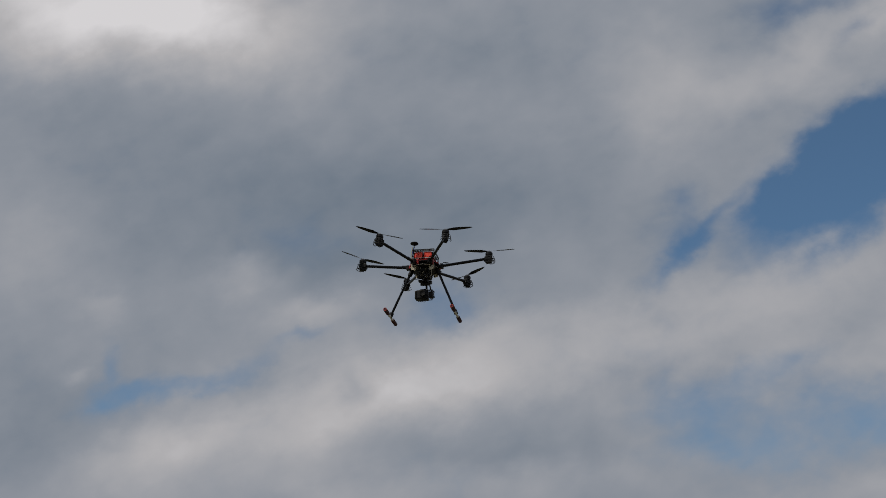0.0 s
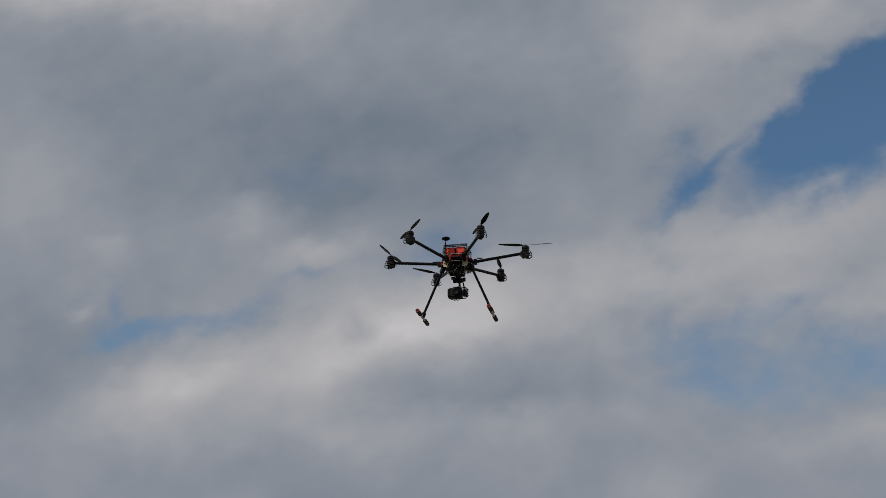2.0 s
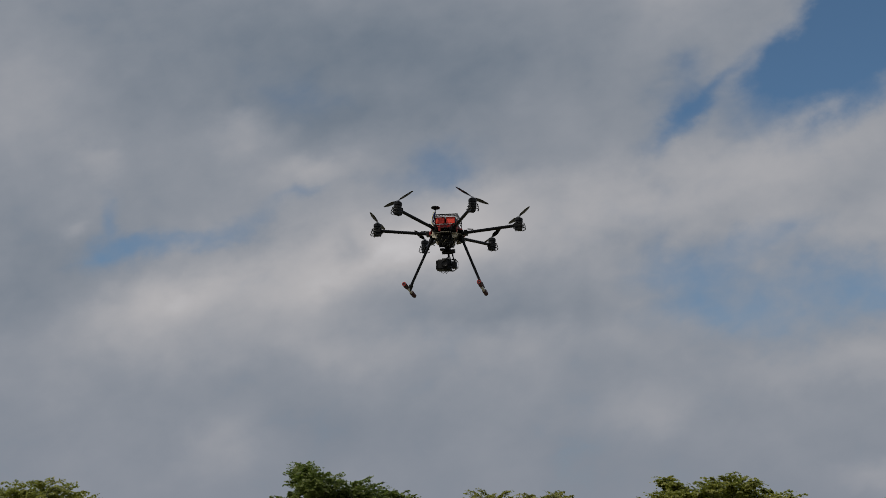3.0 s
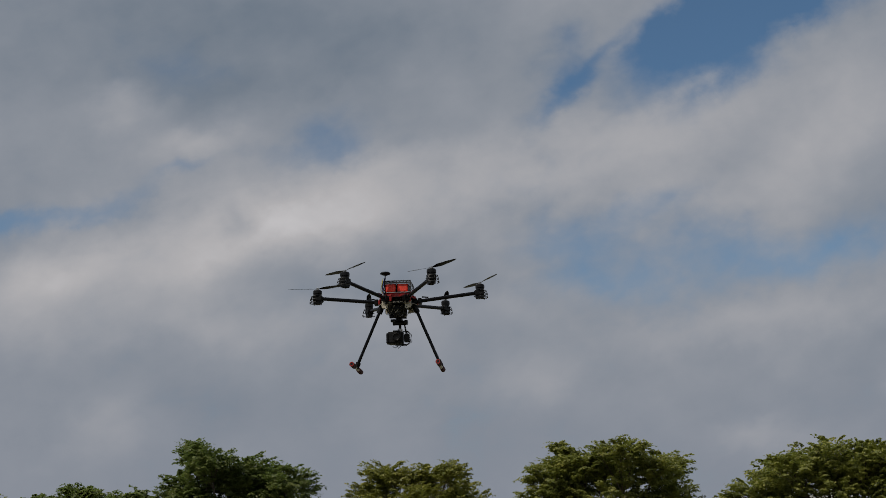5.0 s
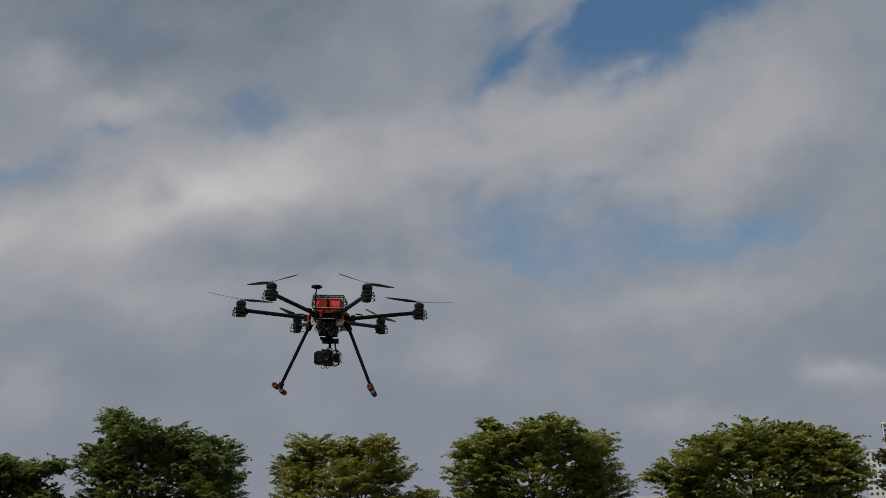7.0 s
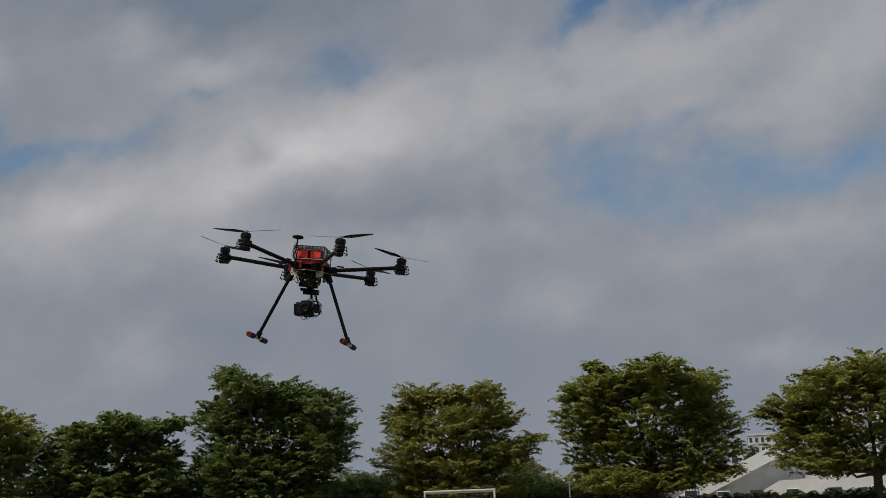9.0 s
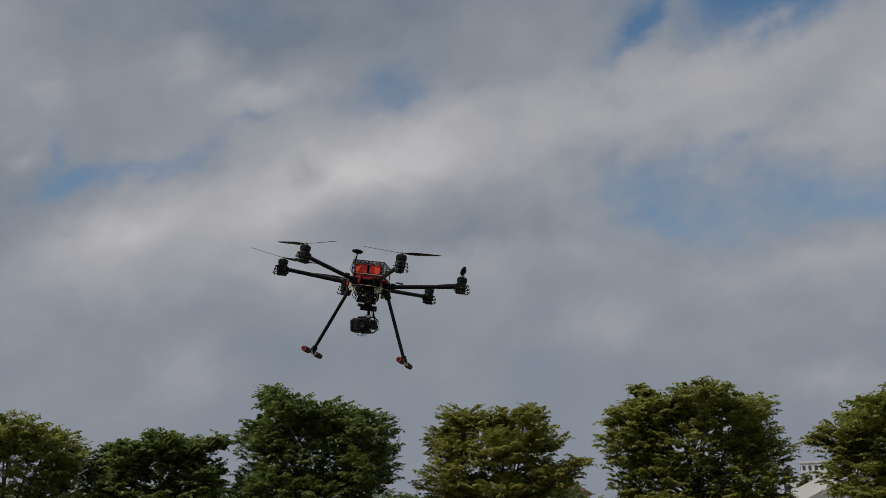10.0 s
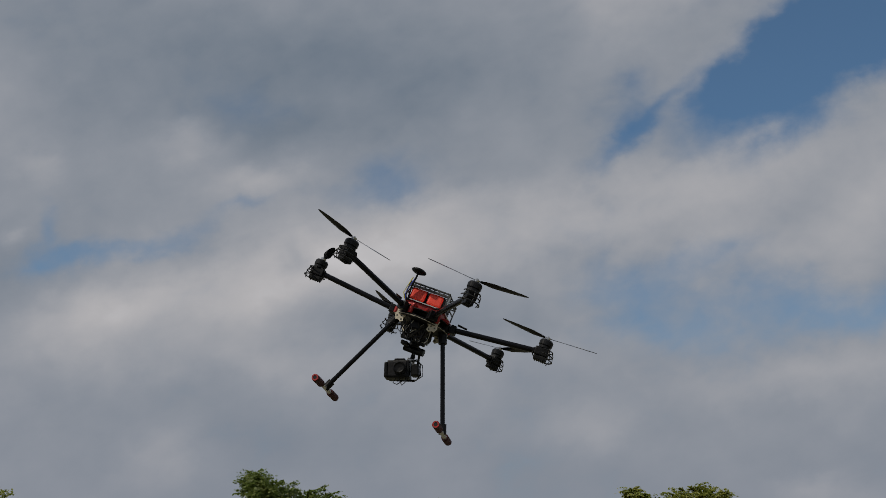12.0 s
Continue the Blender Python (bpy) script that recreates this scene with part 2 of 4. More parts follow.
RED_FOAM = material("red_foam", (0.055, 0.012, 0.012), 0.85, 0.0, 0.3, 160, 0.3)
RING = material("red_ring", (0.42, 0.025, 0.022), 0.6, 0.0, 0.15, 120)
CREAM = material("cream_glass_fibre", (0.66, 0.6, 0.47), 0.55, 0.0, 0.15, 60)
RACK = material("rack_grey", (0.06, 0.06, 0.058), 0.45, 0.4, 0.5, 60)
WIRE = material("black_wire", (0.012, 0.012, 0.012), 0.45, 0.0, 0.2, 60)
WIRE_BLUE = material("blue_wire", (0.03, 0.06, 0.45), 0.45, 0.0, 0.2, 60)
WIRE_YELLOW = material("yellow_wire", (0.7, 0.6, 0.05), 0.45, 0.0, 0.2, 60)
LENS = material("lens_glass", (0.01, 0.012, 0.02), 0.06, 0.0, 0.1, 20, coat=1.0)
BARK = material("bark", (0.11, 0.085, 0.065), 0.9, 0.0, 0.4, 6, 0.6)
LEAF_DARK = leaf_material("leaf_dark", (0.100, 0.144, 0.045), (0.230, 0.247, 0.069), (0.193, 0.268, 0.059))
LEAF_MID = leaf_material("leaf_mid", (0.152, 0.189, 0.056), (0.358, 0.340, 0.077), (0.309, 0.349, 0.065))
LEAF_LIGHT = leaf_material("leaf_light", (0.151, 0.177, 0.047), (0.377, 0.347, 0.078), (0.292, 0.313, 0.057))
LEAF_OLIVE = leaf_material("leaf_olive", (0.090, 0.093, 0.039), (0.160, 0.138, 0.050), (0.154, 0.153, 0.050))
GRASS = material("grass_ground", (0.10, 0.105, 0.06), 0.95, 0.0, 0.45, 0.8, 0.4, dirt=(0.12, 0.1, 0.065))
ASPHALT = material("asphalt", (0.05, 0.05, 0.05), 0.9, 0.0, 0.3, 3.0, 0.3)
WHITE_WALL = material("white_render", (0.74, 0.73, 0.70), 0.75, 0.0, 0.08, 0.8, 0.1)
WHITE_ROOF = material("white_roof_sheet", (0.70, 0.70, 0.68), 0.5, 0.0, 0.08, 0.5)
GREY_WALL = material("grey_panel", (0.62, 0.63, 0.63), 0.7, 0.0, 0.12, 0.6)
TOWER_WALL = material("tower_paint", (0.80, 0.78, 0.74), 0.8, 0.0, 0.08, 0.15)
TOWER_GREY = material("tower_grey_band", (0.30, 0.34, 0.40), 0.6, 0.0, 0.12, 0.2)
GLASS = material("window_glass", (0.06, 0.075, 0.09), 0.1, 0.0, 0.3, 0.6)
RED_TILE = material("red_roof_tile", (0.26, 0.13, 0.10), 0.8, 0.0, 0.2, 1.5)
GOAL_PAINT = material("white_goal_paint", (0.78, 0.77, 0.74), 0.45, 0.0, 0.1, 6)
NET = material("net_cord", (0.35, 0.33, 0.28), 0.9, 0.0, 0.1, 10)
CAR_WHITE = material("white_car_paint", (0.75, 0.75, 0.75), 0.25, 0.0, 0.04, 2, coat=0.6)
CAR_SILVER = material("silver_car_paint", (0.45, 0.46, 0.47), 0.3, 0.5, 0.05, 2, coat=0.6)
CAR_DARK = material("dark_car_paint", (0.03, 0.032, 0.036), 0.25, 0.0, 0.05, 2, coat=0.6)
CAR_GLASS = material("car_glass", (0.02, 0.025, 0.03), 0.08, 0.0, 0.1, 2)
RUBBER = material("tyre_rubber", (0.02, 0.02, 0.02), 0.85, 0.0, 0.2, 30)
LAMP_GLASS = material("lamp_globe", (0.75, 0.74, 0.70), 0.35, 0.0, 0.05, 10)
CHITIN = material("insect_shell", (0.03, 0.025, 0.02), 0.4, 0.0, 0.3, 400)
INSECT_WING = material("insect_wing", (0.22, 0.2, 0.17), 0.3, 0.0, 0.2, 400)


# ---- mesh helpers ----
def part(name, bm, mat, parent=None, label="", smooth=False):
    """Links a bmesh as one mesh object, under a thing or a part where one is given."""
    me = bpy.data.meshes.new(name)
    bm.to_mesh(me)
    bm.free()
    me.materials.append(mat)
    if smooth:
        me.polygons.foreach_set("use_smooth", [True] * len(me.polygons))
    ob = new(name, me)
    if parent is not None:
        ob.parent = parent
    return tagged(ob, label)


def again(ob, m, parent):
    """One more part on the same mesh, at pose m under parent."""
    o = new(ob.name.split(".")[0], ob.data)
    o.parent = parent
    o.matrix_basis = m
    return o


def box(bm, x0, x1, y0, y1, z0, z1, bevel=0.0, m=None):
    made = bmesh.ops.create_cube(bm, size=1.0)["verts"]
    for v in made:
        v.co = Vector((x0 + (v.co.x + 0.5) * (x1 - x0), y0 + (v.co.y + 0.5) * (y1 - y0), z0 + (v.co.z + 0.5) * (z1 - z0)))
    if bevel:
        edges = list({e for v in made for e in v.link_edges})
        made = bmesh.ops.bevel(bm, geom=edges, offset=bevel, segments=2, affect="EDGES", profile=0.6)["verts"]
    if m is not None:
        bmesh.ops.transform(bm, matrix=m, verts=list({v for v in made}))
    return bm


def tube(bm, a, b, r0, r1=None, n=12, caps=True):
    """A round bar from a to b."""
    a, b = Vector(a), Vector(b)
    r1 = r0 if r1 is None else r1
    turn = (b - a).to_track_quat("Z", "Y").to_matrix()
    rings = []
    for p, r in ((a, r0), (b, r1)):
        rings.append([bm.verts.new(p + turn @ Vector((r * math.cos(2 * math.pi * k / n), r * math.sin(2 * math.pi * k / n), 0))) for k in range(n)])
    for k in range(n):
        bm.faces.new((rings[0][k], rings[0][(k + 1) % n], rings[1][(k + 1) % n], rings[1][k]))
    if caps:
        bm.faces.new(rings[0][::-1])
        bm.faces.new(rings[1])
    return bm


def rope(bm, points, r, n=6):
    """A thin bent bar through points."""
    rings = []
    pts = [Vector(p) for p in points]
    for i, p in enumerate(pts):
        way = (pts[min(i + 1, len(pts) - 1)] - pts[max(i - 1, 0)]).normalized()
        turn = way.to_track_quat("Z", "Y").to_matrix()
        rings.append([bm.verts.new(p + turn @ Vector((r * math.cos(2 * math.pi * k / n), r * math.sin(2 * math.pi * k / n), 0))) for k in range(n)])
    for a, b in zip(rings, rings[1:]):
        for k in range(n):
            bm.faces.new((a[k], a[(k + 1) % n], b[(k + 1) % n], b[k]))
    bm.faces.new(rings[0][::-1])
    bm.faces.new(rings[-1])
    return bm


def lathe(bm, profile, n=20, m=None):
    """Turns (radius, height) pairs about z; radius 0 closes it."""
    rings = []
    for r, z in profile:
        if r < 1e-6:
            rings.append([bm.verts.new((0, 0, z))])
        else:
            rings.append([bm.verts.new((r * math.cos(2 * math.pi * k / n), r * math.sin(2 * math.pi * k / n), z)) for k in range(n)])
    for a, b in zip(rings, rings[1:]):
        for k in range(n):
            q = [a[k % len(a)], a[(k + 1) % len(a)], b[(k + 1) % len(b)], b[k % len(b)]]
            q = list(dict.fromkeys(q))
            if len(q) > 2:
                bm.faces.new(q)
    if m is not None:
        bmesh.ops.transform(bm, matrix=m, verts=[v for r in rings for v in r])
    return bm


def arc(c, r, a0, a1, n, axis="z", squash=1.0):
    out = []
    for k in range(n + 1):
        a = radians(a0 + (a1 - a0) * k / n)
        p, q = r * math.cos(a), r * squash * math.sin(a)
        out.append({"z": (c[0] + p, c[1] + q, c[2]), "x": (c[0], c[1] + p, c[2] + q), "y": (c[0] + p, c[1], c[2] + q)}[axis])
    return out


def slab(bm, outline, z0, z1):
    """A flat plate with the outline given by (x, y) pairs."""
    lo = [bm.verts.new((x, y, z0)) for x, y in outline]
    hi = [bm.verts.new((x, y, z1)) for x, y in outline]
    bm.faces.new(lo[::-1])
    bm.faces.new(hi)
    for k in range(len(lo)):
        j = (k + 1) % len(lo)
        bm.faces.new((lo[k], lo[j], hi[j], hi[k]))
    return bm


# ---- ground ----
def build_ground():
    bm = bmesh.new()
    rings = []
    for r in (0.0, 15, 40, 90, 200, 600, 4000):
        if r == 0:
            rings.append([bm.verts.new((0, 0, 0))])
        else:
            rings.append([bm.verts.new((r * math.cos(2 * math.pi * k / 48), r * math.sin(2 * math.pi * k / 48), 0)) for k in range(48)])
    for a, b in zip(rings, rings[1:]):
        for k in range(48):
            q = list(dict.fromkeys([a[k % len(a)], b[k], b[(k + 1) % 48], a[(k + 1) % len(a)]]))
            bm.faces.new(q)
    tagged(part("ground", bm, GRASS), "worn green grass of a wide open park field", "ground", kind="structure")
    bm = bmesh.new()
    box(bm, -34, 34, -14, 9, -0.05, 0.02, m=pose(52, 123, 0, 0, 0, -23))
    tagged(part("pavement", bm, ASPHALT), "grey asphalt car park behind the row of trees", "pavement", kind="structure")


build_ground()


# ---- trees ----
def leaf_cloud(rng, lobes, clumps, per_clump, leaf, spread):
    """Sprays of small leaves, spread through the outer part of each lobe (cx, cy, cz, rx, ry, rz)."""
    lobes = np.array(lobes)
    weight = lobes[:, 3] * lobes[:, 4] + lobes[:, 3] * lobes[:, 5] + 0.09 * (lobes[:, 3] * lobes[:, 4]).max()
    which = rng.choice(len(lobes), size=clumps, p=weight / weight.sum())
    L = lobes[which]
    d = rng.normal(size=(clumps, 3))
    d[:, 2] = d[:, 2] * 0.9 + 0.2
    d /= np.linalg.norm(d, axis=1)[:, None]
    rad = rng.uniform(0.22, 1.03, size=clumps) ** 0.6
    rad[::9] *= 1.05
    c = L[:, :3] + d * L[:, 3:] * rad[:, None]
    size = rng.uniform(0.4, 1.2, size=clumps) * spread
    flat = np.hypot(d[:, 0], d[:, 1]) + 1e-6
    ox, oy = d[:, 0] / flat, d[:, 1] / flat
    n = clumps * per_clump
    k = np.repeat(np.arange(clumps), per_clump)
    # each spray is a flat fan that lifts outwards, its rim ragged and drooping
    ang, rr = rng.uniform(0, 2 * np.pi, n), np.sqrt(rng.uniform(0, 1, n))
    rr *= 0.8 + 0.35 * np.sin(ang * 3 + (k % 7)) * np.sin(ang * 5 + (k % 11))
    along, across = np.cos(ang) * rr * 1.2 * size[k], np.sin(ang) * rr * 0.8 * size[k]
    lift = (0.22 + 0.35 * np.maximum(d[:, 2], 0) + rng.normal(0, 0.12, clumps))[k]
    droop = 0.42 * rr ** 2 * size[k]
    rise = lift * along - droop + rng.normal(0, 0.045, n) * size[k]
    p = c[k] + np.stack([ox[k] * along - oy[k] * across, oy[k] * along + ox[k] * across, rise], 1)
    lean = 0.45 * rr * np.cos(ang) - lift
    side = 0.45 * rr * np.sin(ang)
    nrm = np.stack([ox[k] * lean - oy[k] * side + d[k, 0] * 0.35, oy[k] * lean + ox[k] * side + d[k, 1] * 0.35, np.ones(n)], 1) + rng.normal(0, 0.36, (n, 3))
    nrm /= np.linalg.norm(nrm, axis=1)[:, None]
    a = np.cross(nrm, rng.normal(size=(n, 3)))
    a /= np.linalg.norm(a, axis=1)[:, None]
    b = np.cross(nrm, a)
    ln = leaf * rng.uniform(0.6, 1.35, n)[:, None]
    quad = np.stack([p - a * ln, p + b * ln * 0.58 + a * ln * 0.05, p + a * ln, p - b * ln * 0.58 + a * ln * 0.05], 1)
    return quad.reshape(-1, 3)


def cards(name, co, mat, parent, label=""):
    me = bpy.data.meshes.new(name)
    n = len(co) // 4
    me.vertices.add(4 * n)
    me.vertices.foreach_set("co", co.astype(np.float32).ravel())
    me.loops.add(4 * n)
    me.loops.foreach_set("vertex_index", np.arange(4 * n, dtype=np.int32))
    me.polygons.add(n)
    me.polygons.foreach_set("loop_start", np.arange(0, 4 * n, 4, dtype=np.int32))
    me.update(calc_edges=True)
    me.materials.append(mat)
    ob = new(name, me)
    ob.parent = parent
    return tagged(ob, label)


def tree(name, x, y, width, height, lobes, mat, label, seed, clumps=1700, per_clump=60, leaf=0.112, trunk=0.28, spread=0.66, category="tree"):
    """A broad tree: lobes as (across, up, half width, half height) of its width and height."""
    rng = np.random.default_rng(seed)
    root = tagged(new(name), label, category)
    root.matrix_basis = pose(x, y, 0, 0, 0, -math.degrees(math.atan2(x, y)))
    full = []
    for cx, cz, rx, rz in lobes:
        w, h = width / 2, height
        depth = (rng.uniform(-0.45, 0.45) if rx < 0.5 else 0.0) * w
        wide, tall = max(0.3, rx * w - 0.15), max(0.25, rz * h - 0.12)
        full.append((cx * w, depth, cz * h, wide, rx * w * rng.uniform(0.85, 1.15), tall))
        if rx < 0.5:
            full.append((cx * w * 0.8, -depth, cz * h * 0.95, wide * 0.8, rx * w, tall * 0.9))
    cards("crown", leaf_cloud(rng, full, clumps, per_clump, leaf, spread), mat, root)
    fork = height * 0.24
    bm = bmesh.new()
    rope(bm, [(0, 0, -0.1), (0.03, 0, 0.3), (0.0, 0.05, fork * 0.6), (0.1, 0, fork + 0.4)], trunk * 0.9, 10)
    for v in bm.verts:
        k = 1.35 - 0.5 * min(1, max(0, v.co.z) / fork)
        v.co.x, v.co.y = v.co.x * k, v.co.y * k
    part("trunk", bm, BARK, root, smooth=True)
    for cx, cy, cz, rx, ry, rz in full:
        limbs = bmesh.new()
        tip = Vector((cx, cy, cz))
        base = Vector((rng.uniform(-.08, .08), rng.uniform(-.08, .08), fork * rng.uniform(0.8, 1.1)))
        bend = base.lerp(tip, 0.5) + Vector((0, 0, -0.06 * height + rng.uniform(-.3, .3)))
        pts = [base, base.lerp(bend, 0.55), bend, bend.lerp(tip, 0.5) + Vector((rng.uniform(-.2, .2), 0, 0.15)), tip]
        for i in range(4):
            tube(limbs, pts[i], pts[i + 1], trunk * (0.42 - 0.09 * i), trunk * (0.42 - 0.09 * (i + 1)), 7, False)
        for j in range(7):
            d = Vector(rng.normal(size=3))
            d.z = abs(d.z) * 0.7
            d.normalize()
            s = pts[3].lerp(tip, rng.uniform(-0.4, 1))
            e = tip + Vector((d.x * rx, d.y * ry, d.z * rz)) * 0.85
            mid = s.lerp(e, 0.5) + Vector((0, 0, 0.12 * rz))
            tube(limbs, s, mid, trunk * 0.12, trunk * 0.07, 5, False)
            tube(limbs, mid, e, trunk * 0.07, trunk * 0.025, 5, False)
        part("branch", limbs, BARK, root)
    return root


def build_trees():
    dome = [(0, .86, .38, .13), (.4, .80, .4, .14), (-.4, .79, .42, .14), (-.7, .62, .3, .16), (.73, .64, .27, .15), (0, .6, .7, .25), (-.5, .42, .5, .16), (.5, .42, .5, .18)]
    g = "row of park trees"
    tagged(tree("broadleaf_tree", -25.8, 77.6, 13.4, 9.9, dome + [(0, .26, .85, .14)], LEAF_MID, "broad olive-green leafy tree with a rounded crown", 3), group=g)
    tagged(tree("broadleaf_tree", -15.9, 80.2, 10.6, 9.2, [(0, .84, .4, .13), (-.5, .78, .35, .13), (.45, .78, .3, .13), (.83, .87, .14, .07), (-.7, .55, .33, .2), (.65, .55, .35, .2), (0, .6, .6, .25), (0, .35, .9, .18), (0, .2, .9, .12)],
                LEAF_DARK, "low dark green tree with one bough rising at its side", 4, leaf=0.14), group=g)
    tagged(tree("broadleaf_tree", -4.95, 81.4, 12.8, 12.1, [(-.55, .94, .13, .07), (-.52, .87, .2, .09), (-.3, .81, .32, .11), (.12, .77, .42, .14), (.58, .69, .33, .12), (-.6, .66, .36, .18), (0, .55, .6, .24), (.62, .48, .38, .18), (-.6, .38, .42, .18), (0, .32, .7, .16), (.83, .60, .18, .05), (0, .2, .75, .1)],
                LEAF_DARK, "tall dark green tree with a pointed shoulder", 5, clumps=3100), group=g)
    tagged(tree("broadleaf_tree", 8.4, 81.2, 12.5, 10.8, [(-.38, .86, .36, .11), (.08, .83, .28, .12), (.42, .89, .2, .09), (-.6, .68, .36, .16), (.5, .7, .38, .14), (0, .62, .45, .18), (-.62, .45, .38, .14), (.6, .47, .38, .13), (.88, .54, .16, .04), (0, .36, .85, .14), (0, .22, .9, .1)],
                LEAF_LIGHT, "light yellow-green tree with an open crown", 6, clumps=2200), group=g)
    tagged(tree("broadleaf_tree", 22.25, 78.4, 14.3, 11.45, [(-.53, .97, .09, .05), (-.45, .86, .26, .09), (-.15, .86, .2, .09), (.1, .88, .33, .10), (.55, .82, .3, .13), (-.55, .76, .36, .12), (-.68, .6, .32, .2), (0, .62, .6, .25), (.65, .58, .34, .18), (-.4, .38, .5, .2), (.45, .38, .5, .18), (-.5, .24, .45, .1), (.42, .26, .52, .1), (0, .2, .5, .08)],
                LEAF_MID, "large olive-green tree with a wispy top branch", 7, clumps=3300, trunk=0.34), group=g)
    tagged(tree("broadleaf_tree", 36.6, 73.3, 14.8, 11.0, dome + [(.78, .78, .22, .1), (-.96, .63, .08, .03), (.9, .76, .12, .05), (.62, .83, .28, .12), (.8, .6, .26, .16), (-.45, .3, .45, .09), (.4, .3, .5, .1)], LEAF_MID, "wide domed green tree over parked cars", 8, clumps=3300, trunk=0.34), group=g)
    tagged(tree("pine_tree", 47.8, 67.0, 9.2, 11.0, [(-.35, .93, .16, .05), (.05, .96, .16, .05), (-.55, .83, .3, .05), (.2, .85, .35, .07), (-.75, .70, .26, .05), (0, .70, .6, .08), (-.6, .55, .4, .06), (.2, .55, .7, .1), (0, .4, .8, .1), (0, .27, .6, .08)],
                LEAF_OLIVE, "ragged olive-brown pine with spreading tiers", 9, clumps=2100, leaf=0.12, spread=0.55, category="pine"), group=g)
    tagged(tree("broadleaf_tree", 91.0, 231.0, 4.4, 11.6, [(0, .86, .5, .12), (-.3, .7, .5, .14), (.3, .68, .5, .14), (0, .5, .8, .16)], LEAF_DARK, "small dark tree behind the white hall", 12, clumps=240, per_clump=30, leaf=0.16, trunk=0.16))
    low = [(0, .75, .6, .22), (-.55, .6, .4, .25), (.55, .62, .4, .25), (0, .4, .9, .35)]
    for i, (x, y, w, h, m) in enumerate([(-10.5, 84, 9, 4.6, LEAF_DARK), (-4, 86, 12, 4.0, LEAF_DARK), (3, 86, 10, 4.2, LEAF_DARK), (9, 87, 12, 4.0, LEAF_DARK), (-20, 84, 10, 4.6, LEAF_DARK), (17.5, 86, 8, 3.2, LEAF_DARK), (22.5, 86, 7.5, 2.6, LEAF_DARK), (-18, 92, 15, 6.0, LEAF_DARK), (-12, 88, 10, 5.6, LEAF_DARK), (-24, 86, 12, 6.0, LEAF_DARK), (-1, 94, 13, 5.2, LEAF_DARK), (1.5, 88, 9, 4.2, LEAF_DARK), (12.5, 90, 10, 5.8, LEAF_DARK), (16.5, 92, 8, 4.0, LEAF_MID), (19.5, 95, 7, 3.4, LEAF_DARK), (-33, 88, 14, 6.5, LEAF_DARK)]):
        tagged(tree("shrub", x, y, w, h, low, m, "dense dark green shrub behind the trees", 20 + i, clumps=440, per_clump=30, trunk=0.12, category="shrub"), group="shrubs behind the trees")


build_trees()


def build_hedge():
    rng = np.random.default_rng(40)
    root = tagged(new("hedge"), "clipped dark green hedge before the car park", "hedge")
    lobes = []
    for k in range(34):
        x = 24 + k * 0.85
        lobes.append((x, 88.5 - (x - 24) * 0.40 - 5, 0.72, 0.8, 0.55, 0.68 + 0.07 * math.sin(k * 2.3)))
    cards("foliage", leaf_cloud(rng, lobes, 2600, 40, 0.08, 0.30), LEAF_DARK, root)
    for x, y, z, *_ in lobes:
        part("stem", tube(bmesh.new(), (x, y, 0), (x + 0.05, y, 1.2), 0.05, 0.02, 5), BARK, root)


build_hedge()


# ---- buildings ----
def build_hall():
    """A long white hall with a pitched roof whose gable side faces the field."""
    root = tagged(new("hall"), "white hall with a long pitched roof and shade-grey gable", "building")
    root.matrix_basis = pose(48.7, 152.6, -0.4, 0, 0, -22) @ Matrix.Scale(1.3, 4)
    bm = bmesh.new()
    slab(bm, [(0.8, 0.5), (19, 9.0), (37, 0.5), (37, 0.0), (0.8, 0.0)], 0, 24)
    bmesh.ops.transform(bm, matrix=Matrix(((1, 0, 0, 0), (0, 0, 1, 0), (0, 1, 0, 0), (0, 0, 0, 1))), verts=bm.verts)
    bmesh.ops.recalc_face_normals(bm, faces=bm.faces)
    # gable takes the grey: shade under the roof overhang, put into its colour
    part("wall", bm, GREY_WALL, root)
    for side in (0, 1):
        bm = bmesh.new()
        ends = [(-1.6, 0.55), (19, 10.3), (19, 8.8), (-1.6, -0.9)] if side == 0 else [(39.6, 0.55), (19, 10.3), (19, 8.8), (39.6, -0.9)]
        slab(bm, ends, -1.6, 25)
        bmesh.ops.transform(bm, matrix=Matrix(((1, 0, 0, 0), (0, 0, 1, 0), (0, 1, 0, 0), (0, 0, 0, 1))), verts=bm.verts)
        bmesh.ops.recalc_face_normals(bm, faces=bm.faces)
        part("roof", bm, WHITE_ROOF, root, "white sheet roof slope with a deep edge")
    bm = bmesh.new()
    slab(bm, [(6.0, 0.0), (10.2, 2.3), (40, 2.6), (40, 0.0)], -7.5, -1.8)
    bmesh.ops.transform(bm, matrix=Matrix(((1, 0, 0, 0), (0, 0, 1, 0), (0, 1, 0, 0), (0, 0, 0, 1))), verts=bm.verts)
    bmesh.ops.recalc_face_normals(bm, faces=bm.faces)
    annex = part("annex", bm, WHITE_WALL, root, "low white front wing")
    for k in range(9):
        x = 11.2 + 3.1 * k
        w = part("window", box(bmesh.new(), x, x + 0.8, -7.56, -7.46, 0.3, 1.3), GLASS, annex)
        f = bmesh.new()
        for a in ((x - .06, x, .3, 1.3), (x + .8, x + .86, .3, 1.3), (x - .06, x + .86, 1.3, 1.36)):
            box(f, a[0], a[1], -7.6, -7.45, a[2], a[3])
        part("window_frame", f, GREY_WALL, annex)


